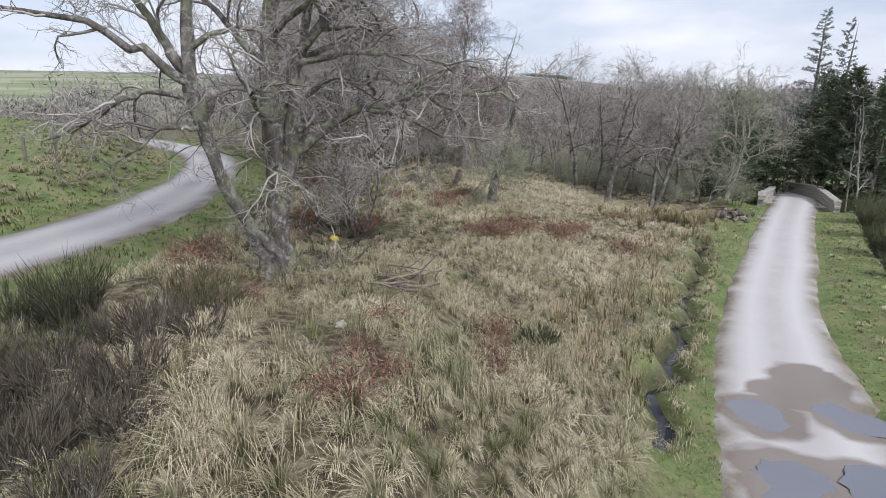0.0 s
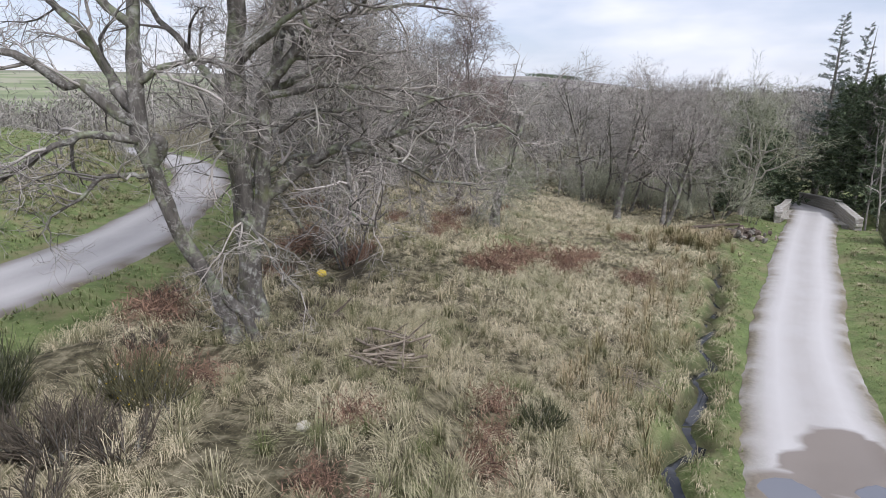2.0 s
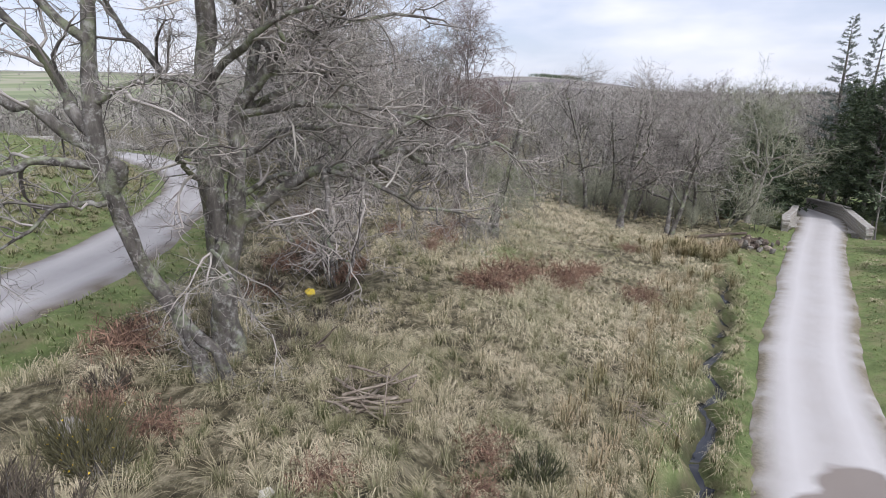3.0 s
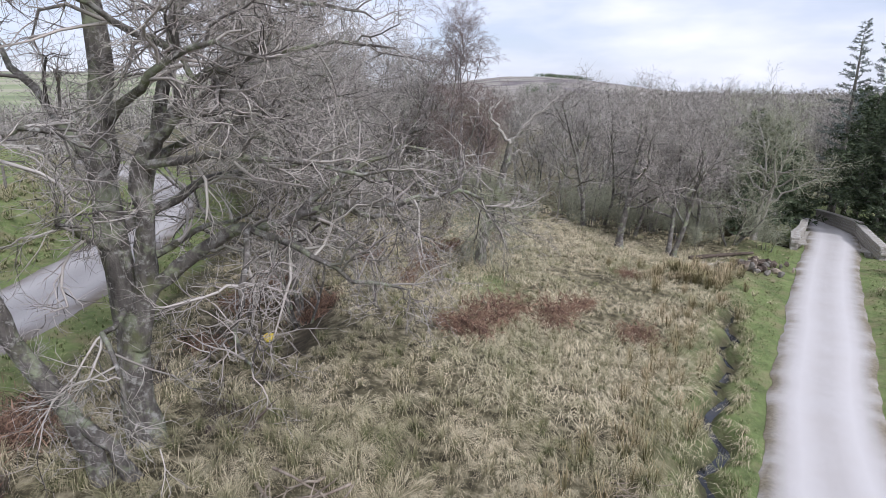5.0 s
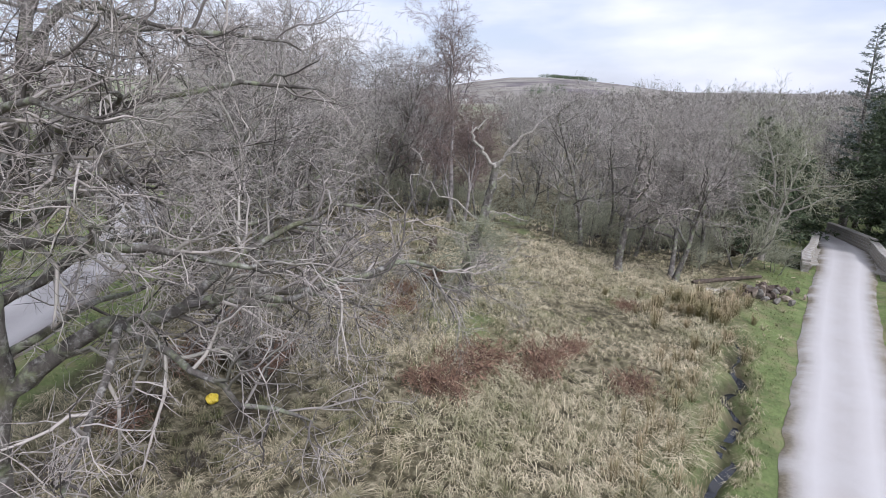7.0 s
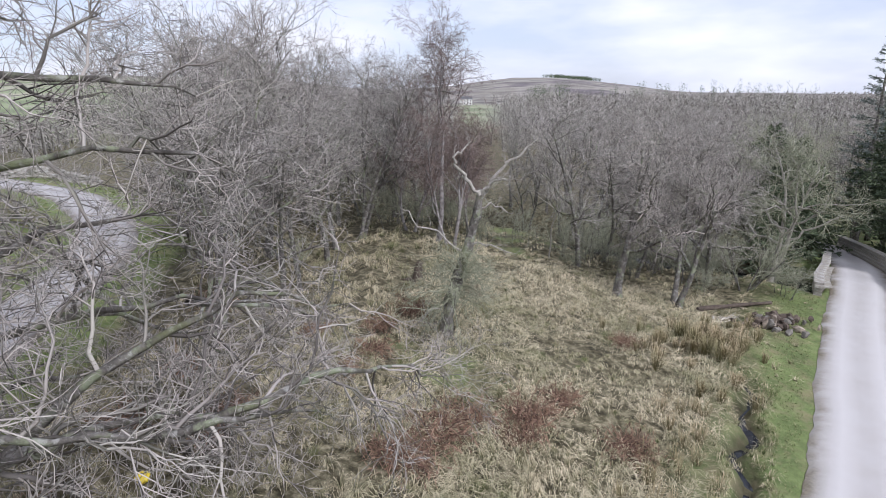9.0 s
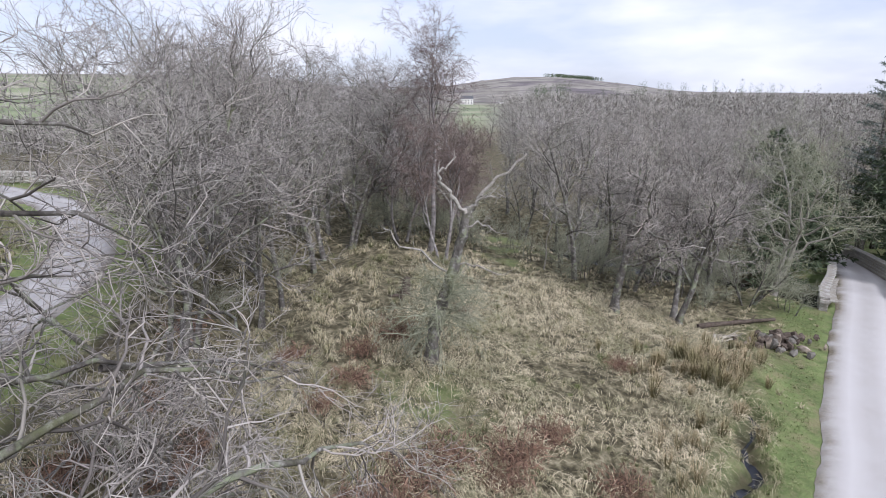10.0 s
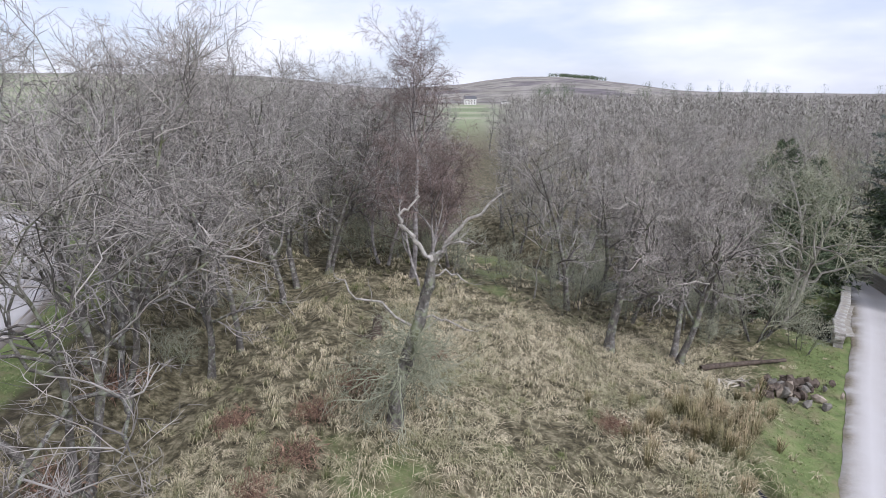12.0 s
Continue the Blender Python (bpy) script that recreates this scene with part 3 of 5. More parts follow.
# ---- great bare trees beside the road ----
HERO = dict(OAK, count=(7, 9, 8, 6), length=(3.0, 1.7, 0.85, 0.42), radius=(0.085, 0.030, 0.011, 0.005), tip=0.003, wiggle=(0.28, 0.34, 0.36, 0.4), lift=(0.12, 0.06, 0.02, 0.0))
HERO["from"] = (0.35, 0.2, 0.15, 0.15)
LIMB = dict(HERO, count=(9, 8, 6), angle=(55, 48, 44), length=(1.7, 0.85, 0.42), radius=(0.032, 0.012, 0.0052), wiggle=(0.3, 0.36, 0.42), lift=(0.1, 0.04, 0.0), bend=(0.03, 0.0, 0.0), sides=(4, 3, 3), segments=(6, 4, 2), wood=0)
LIMB["from"] = (0.2, 0.18, 0.15)


def jitter_path(rng, line, n=3, amt=0.05):
    p = [np.array(q, float) for q in line]
    out = []
    for a, b in zip(p[:-1], p[1:]):
        for k in range(n):
            out.append(a + (b - a) * k / n + (rng.normal(size=3) * amt if out else 0))
    out.append(p[-1])
    return np.array(out)


def limb(rng, wood, fine, line, r0, r1, P=LIMB, sides=6):
    pts = jitter_path(rng, line)
    wood.tube(pts, np.linspace(r0 * 1.3, r1, len(pts)), sides)
    spawn(rng, wood, fine, pts, r0, r1, 0, P)


SHOOT = dict(LIMB, count=(60, 5, 3), angle=(65, 45, 40), length=(0.55, 0.3, 0.2), radius=(0.009, 0.006, 0.005), lift=(0.25, 0.1, 0.0), segments=(4, 2, 1), sides=(3, 3, 3))
SHOOT["from"] = (0.02, 0.2, 0.2)


def leaning_tree():
    rng = np.random.default_rng(11)
    wood, fine = Buf(), Buf()
    g = land1(-4.0, 12.2)
    stem = [(-3.95, 12.2, g - 0.15), (-4.05, 12.2, 3.4), (-4.3, 12.15, 4.1), (-4.7, 12.1, 5.1), (-5.0, 12.0, 6.0), (-5.15, 12.0, 6.8), (-5.2, 12.0, 7.6), (-5.15, 12.1, 8.6), (-5.0, 12.2, 10.0), (-5.1, 12.3, 11.6), (-4.9, 12.4, 13.0)]
    pts = jitter_path(rng, stem, 3, 0.02)
    fat = np.interp(np.arange(len(pts)), [0, 3, 12, 15, 21, len(pts) - 1], [0.21, 0.145, 0.13, 0.155, 0.115, 0.03])
    wood.tube(pts, fat, 10)
    # a second root stem and an old pollard stub
    wood.tube(jitter_path(rng, [(-3.55, 12.3, g - 0.1), (-3.75, 12.2, 3.5), (-4.3, 12.15, 4.15)], 3, 0.02), [0.13, 0.12, 0.11, 0.10, 0.10, 0.10, 0.10], 8)
    wood.tube(jitter_path(rng, [(-5.05, 12.0, 6.5), (-4.82, 11.92, 6.85), (-4.78, 11.9, 6.98)], 2, 0.02), [0.15, 0.16, 0.16, 0.14, 0.10], 8, tip=False)
    spawn(rng, wood, fine, pts[1:16], 0.05, 0.05, 0, SHOOT)
    spawn(rng, wood, fine, pts[18:], 0.15, 0.03, 0, HERO)
    limb(rng, wood, fine, [(-5.15, 12.0, 7.1), (-5.5, 11.8, 7.5), (-6.2, 11.6, 7.9), (-7.2, 11.5, 8.4), (-8.4, 11.3, 8.6), (-9.6, 11.2, 8.5)], 0.10, 0.02)
    limb(rng, wood, fine, [(-5.2, 12.0, 7.4), (-5.8, 12.3, 7.9), (-6.4, 12.6, 8.8), (-7.2, 12.8, 9.7), (-8.2, 13, 10.4)], 0.10, 0.02)
    limb(rng, wood, fine, [(-5.1, 12.0, 6.9), (-5.7, 11.4, 7.05), (-6.2, 11.1, 6.9), (-6.7, 10.9, 6.4), (-7.6, 10.7, 6.1)], 0.07, 0.015)
    limb(rng, wood, fine, [(-5.05, 11.95, 6.3), (-5.6, 11.5, 6.3), (-6.2, 11.2, 5.9), (-6.7, 11, 5.3)], 0.045, 0.012)
    limb(rng, wood, fine, [(-5.15, 12.0, 7.9), (-4.6, 12.0, 8.2), (-4.1, 12.2, 8.3), (-3.4, 12.4, 8.0)], 0.06, 0.015)
    limb(rng, wood, fine, [(-5.1, 12.1, 8.8), (-6.0, 11.6, 9.8), (-6.8, 11.3, 10.9), (-7.4, 11.2, 12.0)], 0.07, 0.015)
    limb(rng, wood, fine, [(-5.05, 12.2, 9.4), (-4.4, 12.0, 10.4), (-3.6, 12.0, 11.4)], 0.06, 0.015)
    return finish_tree("ash_tree", wood, fine, BARK, TWIG_GREY, "bare leaning tree with lichened bark and twisting limbs")


def upright_tree():
    rng = np.random.default_rng(23)
    wood, fine = Buf(), Buf()
    g = land1(-4.0, 13.5)
    stem = [(-4.0, 13.5, g - 0.15), (-4.05, 13.5, 4.1), (-4.0, 13.5, 5.5), (-4.0, 13.45, 6.8), (-4.0, 13.45, 7.8), (-3.8, 13.5, 9.0), (-3.9, 13.6, 10.6), (-3.6, 13.6, 12.2), (-3.7, 13.7, 13.6)]
    pts = jitter_path(rng, stem, 3, 0.025)
    fat = np.interp(np.arange(len(pts)), [0, 3, 9, 15, len(pts) - 1], [0.33, 0.245, 0.215, 0.17, 0.03])
    wood.tube(pts, fat, 10)
    spawn(rng, wood, fine, pts[14:], 0.15, 0.03, 0, HERO)
    spawn(rng, wood, fine, pts[2:14], 0.05, 0.05, 0, dict(SHOOT, count=(34, 5, 3)))
    # second upright stem from low down
    pts2 = jitter_path(rng, [(-3.9, 13.5, 4.6), (-3.65, 13.5, 5.6), (-3.5, 13.5, 6.6), (-3.45, 13.5, 7.6), (-2.9, 13.5, 8.4), (-2.2, 13.4, 9.0), (-1.6, 13.3, 9.2)], 3, 0.03)
    wood.tube(pts2, np.linspace(0.20, 0.05, len(pts2)), 8)
    spawn(rng, wood, fine, pts2[8:], 0.11, 0.04, 0, dict(HERO, length=(2.2, 1.5, 0.8, 0.4)))
    pts3 = jitter_path(rng, [(-3.5, 13.5, 7.0), (-3.2, 13.8, 8.4), (-3.0, 14.2, 9.8), (-2.6, 14.6, 11.4), (-2.7, 14.8, 12.8)], 3, 0.03)
    wood.tube(pts3, np.linspace(0.13, 0.03, len(pts3)), 7)
    spawn(rng, wood, fine, pts3, 0.13, 0.03, 0, HERO)
    # the long low limb over the rough grass
    limb(rng, wood, fine, [(-3.95, 13.5, 5.0), (-3.5, 13.5, 5.7), (-2.9, 13.6, 6.15), (-1.9, 13.6, 6.65), (-1.1, 13.7, 6.8), (-0.4, 13.8, 7.0), (0.5, 14.0, 6.95), (1.4, 14.2, 7.1)], 0.13, 0.02, dict(LIMB, count=(13, 9, 7)))
    limb(rng, wood, fine, [(-1.9, 13.6, 6.65), (-1.0, 13.0, 6.5), (0.0, 12.7, 6.0), (0.9, 12.4, 6.0)], 0.05, 0.015)
    limb(rng, wood, fine, [(-3.5, 13.5, 7.5), (-2.6, 13.2, 7.7), (-1.4, 12.9, 7.8), (-0.2, 12.8, 7.7), (1.0, 12.9, 7.6)], 0.07, 0.015)
    limb(rng, wood, fine, [(-3.95, 13.4, 6.3), (-4.2, 12.8, 6.7), (-4.0, 12.2, 7.0), (-3.4, 11.9, 7.0)], 0.05, 0.012)
    limb(rng, wood, fine, [(-4.0, 13.45, 7.6), (-4.9, 13.8, 8.4), (-5.8, 14.2, 9.4), (-6.4, 14.6, 10.6)], 0.08, 0.015)
    limb(rng, wood, fine, [(-4.0, 13.45, 6.0), (-4.6, 14.2, 6.6), (-5.2, 15.0, 7.4), (-5.9, 15.6, 8.6)], 0.06, 0.015)
    limb(rng, wood, fine, [(-3.0, 14.2, 9.8), (-2.0, 15.0, 10.2), (-1.0, 15.8, 10.3), (0.0, 16.4, 10.0)], 0.06, 0.015)
    limb(rng, wood, fine, [(-3.45, 13.6, 7.6), (-2.6, 14.6, 8.2), (-1.6, 15.5, 8.6), (-0.4, 16.2, 8.6)], 0.07, 0.015)
    for line, r in (([(-3.9, 13.6, 6.6), (-3.0, 14.6, 7.2), (-2.0, 15.8, 7.4), (-0.8, 16.8, 7.2), (0.6, 17.6, 6.8)], 0.07),
                    ([(-3.9, 13.5, 8.2), (-2.8, 13.0, 9.0), (-1.7, 12.6, 9.3), (-0.6, 12.5, 9.2)], 0.06),
                    ([(-3.9, 13.6, 5.8), (-3.4, 14.8, 6.3), (-2.9, 16.2, 6.3), (-2.2, 17.6, 5.8)], 0.06),
                    ([(-1.1, 13.7, 6.8), (-0.4, 14.8, 7.4), (0.5, 15.8, 7.7), (1.8, 16.4, 7.4)], 0.05),
                    ):
        limb(rng, wood, fine, line, r, 0.013)
    for line, r in (([(-1.9, 13.6, 6.65), (-1.5, 12.4, 6.1), (-1.3, 11.4, 5.6), (-0.8, 10.6, 5.6)], 0.045),
                    ([(-3.95, 13.3, 5.3), (-3.6, 12.2, 5.4), (-2.9, 11.4, 5.0), (-2.2, 10.9, 4.4)], 0.04),
                    ([(-3.4, 13.7, 8.0), (-2.0, 14.4, 9.2), (-0.6, 15.0, 9.6), (0.8, 15.4, 9.2)], 0.06),
                    ([(-3.0, 14.2, 9.6), (-3.4, 15.6, 10.6), (-3.6, 17.0, 11.2), (-3.4, 18.4, 11.2)], 0.06)):
        limb(rng, wood, fine, line, r, 0.013)
    # drooping outer boughs
    bough = dict(LIMB, count=(12, 9, 7), lift=(0.0, -0.06, -0.1), bend=(-0.02, -0.04, 0.0))
    for line, r in (([(-0.4, 13.8, 7.0), (0.2, 14.8, 6.6), (0.7, 16.0, 6.0), (1.0, 17.2, 5.2)], 0.045),
                    ([(-1.1, 13.7, 6.8), (-0.9, 15.0, 6.4), (-0.6, 16.4, 5.6), (-0.3, 17.6, 4.8)], 0.045),
                    ([(-2.0, 15.8, 7.4), (-2.0, 17.2, 6.8), (-1.8, 18.6, 5.8), (-1.4, 19.6, 5.0)], 0.04),
                    ([(0.5, 14.0, 6.95), (1.4, 15.0, 7.0), (2.2, 16.2, 6.6), (2.8, 17.4, 5.8)], 0.04),
                    ([(-0.8, 16.8, 7.2), (0.0, 18.2, 6.6), (0.6, 19.4, 5.8)], 0.04)):
        limb(rng, wood, fine, line, r, 0.012, bough)
    return finish_tree("oak_tree", wood, fine, BARK, TWIG, "large bare oak with rugged lichened trunk and low limb")


leaning_tree()
upright_tree()


# ---- other single trees ----
def wild_tree(name, x, y, height, seed, bark, twig, label, r=0.2, lean=(0, 0), P=OAK, stems=1, spread=0.25, scale=1.0, bole=0.72):
    """A bare tree of one or several stems."""
    rng = np.random.default_rng(seed)
    wood, fine = Buf(), Buf()
    g = 0.0
    Q = dict(P, length=tuple(v * scale for v in P["length"]))
    for k in range(stems):
        a = rng.uniform(0, 2 * np.pi)
        d = np.array([lean[0] + spread * math.cos(a) * (stems > 1), lean[1] + spread * math.sin(a) * (stems > 1), 1.0])
        p0 = np.array([0.25 * math.cos(a) * (stems > 1), 0.25 * math.sin(a) * (stems > 1), g - 0.2])
        h = height * rng.uniform(0.8, 1.0) if stems > 1 else height
        pts = wiggly(rng, p0, d, h * bole, 9, 0.09, 0.05)
        rk = r * (rng.uniform(0.6, 1.0) if stems > 1 else 1)
        tree_stem(rng, wood, fine, pts, rk, 0.02, Q)
    root = finish_tree(name, wood, fine, bark, twig, label)
    root.matrix_basis = pose(x, y, land1(x, y))
    return root


MID = dict(OAK, count=(10, 7, 6, 3), length=(4.4, 2.1, 1.0, 0.5), radius=(0.07, 0.03, 0.014, 0.008), tip=0.006)
MID["from"] = (0.22, 0.2, 0.15, 0.15)
THIN = dict(OAK, count=(9, 6, 5), angle=(50, 45, 40), length=(1.9, 0.9, 0.45), radius=(0.035, 0.014, 0.007), wiggle=(0.22, 0.25, 0.25), lift=(0.2, 0.1, 0.0), bend=(0.05, 0, 0), sides=(4, 3, 3), segments=(5, 3, 2), tip=0.004, wood=0)
THIN["from"] = (0.25, 0.2, 0.15)
BIRCH = dict(OAK, count=(10, 8, 8, 5), angle=(34, 46, 42, 38), length=(5.0, 2.0, 1.0, 0.5), radius=(0.05, 0.02, 0.011, 0.008), wiggle=(0.13, 0.2, 0.25, 0.2), lift=(0.2, 0.1, -0.2, -0.3), bend=(0.06, -0.02, -0.06, -0.06), tip=0.006, wood=1)
BIRCH["from"] = (0.58, 0.2, 0.15, 0.15)
BUSHBIRCH = dict(BIRCH, count=(12, 7, 6, 3), length=(3.0, 1.5, 0.9, 0.5), radius=(0.05, 0.02, 0.012, 0.009), tip=0.008)
BUSHBIRCH["from"] = (0.25, 0.2, 0.15, 0.15)
EDGE = dict(OAK, count=(10, 7, 6, 4), length=(4.4, 2.1, 1.05, 0.6), radius=(0.09, 0.035, 0.015, 0.009), tip=0.007)

wild_tree("alder_tree", -5.0, 24.8, 13.0, 31, BARK, TWIG_GREY, "bare many-stemmed tree rising from one stool", 0.14, (-0.17, 0.02), dict(MID, count=(8, 7, 5, 4), radius=(0.085, 0.034, 0.014, 0.008), wiggle=(0.3, 0.3, 0.3, 0.28), **{"from": (0.42, 0.25, 0.15, 0.15)}), 4, 0.42, 1.3)
wild_tree("hawthorn_tree", -3.3, 21.2, 4.6, 37, BARK, TWIG, "small bare thorn with many thin stems", 0.08, (0, 0), dict(THIN, count=(7, 5, 4)), 5, 0.3)
wild_tree("alder_tree", -6.0, 28.4, 14.0, 41, BARK, TWIG, "bare grey tree with forked trunk", 0.17, (0.06, 0), MID, 2, 0.15, 1.25)
wild_tree("alder_tree", -4.6, 34.0, 12.5, 43, BARK, TWIG_GREY, "bare slim tree on the grassy bank", 0.13, (-0.02, 0), MID)
wild_tree("alder_tree", -4.6, 39.5, 15.0, 47, BARK, TWIG_GREY, "bare slim tree at the wood edge", 0.15, (0.02, 0), MID)
wild_tree("alder_tree", -3.6, 44.0, 16.0, 53, BARK, TWIG_GREY, "bare tree with several stems at the wood edge", 0.16, (0.03, 0), MID, 3, 0.16)
wild_tree("birch_tree", 1.5, 43.0, 13.3, 59, BIRCH_BARK, TWIG_RED, "tall bare birch with fine hanging reddish twigs", 0.17, (0, 0), BIRCH, bole=0.84)
wild_tree("birch_tree", 3.6, 46.0, 9.5, 61, BIRCH_BARK, TWIG_RED, "bare bushy birch with dense reddish twigs", 0.12, (0.05, 0), BUSHBIRCH, 2, 0.2)
wild_tree("birch_tree", -0.4, 45.5, 9.5, 63, BIRCH_BARK, TWIG_RED, "bare bushy birch with dense reddish twigs", 0.12, (-0.05, 0), BUSHBIRCH, 2, 0.2)
wild_tree("oak_tree", 11.2, 37.6, 11.4, 67, BARK, TWIG, "bare oak with pale grey trunk at the field edge", 0.24, (0.02, 0), EDGE)
wild_tree("oak_tree", 14.3, 37.6, 11.6, 71, BARK, TWIG, "bare oak with dark trunk leaning over the stream", 0.21, (0.12, 0.05), EDGE, 2, 0.2)
wild_tree("birch_tree", 2.3, 41.4, 10.4, 64, BIRCH_BARK, TWIG_RED, "bare bushy birch with dense reddish twigs", 0.12, (0.02, 0), BUSHBIRCH, 2, 0.2)
wild_tree("alder_tree", -8.6, 33.0, 14.5, 42, BARK, TWIG_GREY, "bare grey tree with forked trunk", 0.17, (0.03, 0), MID, 2, 0.2)
wild_tree("alder_tree", -9.2, 38.5, 15.0, 48, BARK, TWIG_GREY, "bare tree with several stems at the wood edge", 0.16, (0.0, 0), MID, 3, 0.18)
wild_tree("rowan_tree", 8.2, 42.0, 5.6, 73, PALE_BARK, TWIG_GREEN, "thin pale sapling at the wood edge", 0.05, (0, 0), dict(THIN, count=(5, 4, 3)))
wild_tree("sycamore_tree", 21.2, 42.2, 13.0, 79, PALE_BARK, TWIG_GREEN, "bare tree with pale green lichened limbs beside the bridge", 0.17, (0.05, -0.03), EDGE, 2, 0.16)
for k, (x, y) in enumerate([(31.8, 43.4), (33.0, 45.6), (30.8, 41.0), (34.4, 48.4)]):
    wild_tree("ash_sapling", x, y, 9.0 + 0.7 * k, 90 + k, PALE_BARK, TWIG_GREY, "slim pale sapling against dark conifers", 0.075, (0.02 * k - 0.03, 0.0), dict(THIN, count=(8, 5, 4)), bole=0.95)
wild_tree("willow_tree", 19.0, 40.0, 5.0, 83, BARK, TWIG_GREEN, "bare bushy willow with many thin stems", 0.07, (0, 0), dict(THIN, count=(9, 6, 5)), 7, 0.55)


def dead_snag():
    rng = np.random.default_rng(5)
    wood, pale, fine = Buf(), Buf(), Buf()
    g = land1(2.6, 28.4)
    trunk = jitter_path(rng, [(2.5, 28.4, g - 0.2), (2.6, 28.4, g + 1.2), (2.8, 28.5, 3.4), (3.3, 28.6, 4.8), (3.6, 28.6, 6.0), (3.75, 28.6, 6.9)], 4, 0.03)
    wood.tube(trunk, np.linspace(0.25, 0.13, len(trunk)), 9, tip=False)
    low = dict(LIMB, count=(9, 7, 5), lift=(-0.05, -0.1, -0.15))
    spawn(rng, wood, fine, trunk[2:12], 0.06, 0.05, 0, dict(low, length=(2.7, 1.0, 0.55), angle=(78, 50, 44), count=(46, 9, 5), radius=(0.026, 0.013, 0.009), tip=0.006, lift=(0.0, -0.15, -0.2), bend=(-0.05, -0.06, 0.0)))
    for line, r in (([(3.7, 28.6, 6.6), (3.3, 28.5, 7.1), (3.0, 28.5, 7.6), (2.8, 28.5, 8.0), (3.1, 28.6, 8.25), (3.3, 28.6, 8.7)], 0.10),
                    ([(3.75, 28.6, 6.8), (4.1, 28.6, 7.2), (4.7, 28.6, 7.85), (5.4, 28.6, 8.6), (5.8, 28.6, 8.9)], 0.085),
                    ([(3.8, 28.6, 6.7), (4.2, 28.5, 7.15), (4.6, 28.4, 7.2), (4.95, 28.3, 7.3)], 0.06),
                    ([(3.65, 28.6, 6.2), (4.2, 28.5, 6.3), (4.75, 28.4, 6.05)], 0.05),
                    ([(3.3, 28.6, 4.9), (4.1, 28.4, 4.95), (5.0, 28.2, 4.7)], 0.04),
                    ([(3.2, 28.6, 4.6), (2.2, 28.4, 5.3), (1.4, 28.2, 5.9), (0.9, 28.1, 6.4)], 0.05)):
        pts = jitter_path(rng, line, 3, 0.07)
        pale.tube(pts, np.linspace(r * 0.85, 0.018, len(pts)), 6)
        spawn(rng, pale, pale, pts, r * 0.4, 0.012, 0, dict(LIMB, count=(5, 3), angle=(55, 45), length=(0.75, 0.3), radius=(0.026, 0.011)))
    root = tagged(new("dead_oak"), "half-dead oak with bleached broken limbs and twiggy base", "tree")
    wood.object("trunk", BARK, root, "grey lichened trunk")
    pale.object("dead_limb", PALE_BARK, root, "bleached bare limbs")
    fine.object("crown", TWIG_GREEN, root, "lichened hanging twigs")
    return root


dead_snag()


# ---- the woods ----
def wood_variant(k, P, height, r, bark, twig, label, stems=1, name="woodland_tree"):
    t = wild_tree(name, 0, 0, height, 100 + k, bark, twig, label, r, (0.03, 0.02), P, stems, 0.22)
    return t


WOODP = dict(OAK, count=(10, 7, 6, 2), length=(4.0, 2.0, 1.05, 0.65), radius=(0.065, 0.03, 0.016, 0.012), sides=(5, 3, 3, 3), segments=(5, 3, 2, 1), tip=0.009)
WOODP["from"] = (0.2, 0.2, 0.15, 0.15)
FARP = dict(OAK, count=(9, 6, 4), angle=(52, 45, 42), length=(4.2, 2.2, 1.3), radius=(0.07, 0.04, 0.026), wiggle=(0.2, 0.22, 0.2), sides=(3, 3, 3), segments=(4, 2, 1), tip=0.018, wood=1)
FARP["from"] = (0.2, 0.2, 0.15)
rng_w = np.random.default_rng(77)
near_kinds = [wood_variant(0, WOODP, 13.2, 0.17, BARK, TWIG, "bare oak in the wood"),
              wood_variant(1, WOODP, 12.2, 0.15, BARK, TWIG_GREY, "bare grey-twigged tree in the wood"),
              wood_variant(2, WOODP, 13.2, 0.13, BARK, TWIG, "bare spreading tree in the wood"),
              wood_variant(3, dict(WOODP, lift=(0.25, 0.1, 0.05, 0.05)), 12.6, 0.12, BARK, TWIG_FAR, "bare brown-twigged tree in the wood", 2)]
far_kinds = [wood_variant(10, FARP, 12.5, 0.16, BARK, TWIG_FAR, "bare tree far back in the wood"),
             wood_variant(11, FARP, 11.5, 0.15, BARK, TWIG_FAR, "bare tree far back in the wood", 2),
             wood_variant(12, FARP, 12.0, 0.14, BARK, TWIG_GREY, "bare grey tree far back in the wood")]


def clear_of(x, y, road=5.0, track=4.5, burn=2.4):
    a, b, c = (abs(float(line_distance(l, np.array([x]), np.array([y]))[0][0])) for l in (ROAD_LINE, TRACK_LINE, BURN_LINE))
    return a > road and b > track and c > burn


spots, used = [], {}


def place(kinds, x, y, scale, group):
    src = kinds[rng_w.integers(len(kinds))]
    m = pose(x, y, land1(x, y), rng_w.uniform(-4, 4), rng_w.uniform(-4, 4), rng_w.uniform(0, 360))
    if src.name not in used:
        used[src.name] = 1
        ob = src
        ob.matrix_basis = m @ Matrix.Diagonal((scale, scale, scale, 1))
    else:
        ob = copy_thing(src, m)
        ob.scale = (scale, scale, scale)
    return tagged(ob, group=group)


def scatter(kinds, n, xr, yr, gap, size, group, keep):
    got, tries = 0, 0
    while got < n and tries < n * 40:
        tries += 1
        x, y = rng_w.uniform(*xr), rng_w.uniform(*yr)
        if not keep(x, y) or not clear_of(x, y) or any((x - a) ** 2 + (y - b) ** 2 < gap * gap for a, b in spots):
            continue
        spots.append((x, y))
        place(kinds, x, y, rng_w.uniform(*size), group)
        got += 1


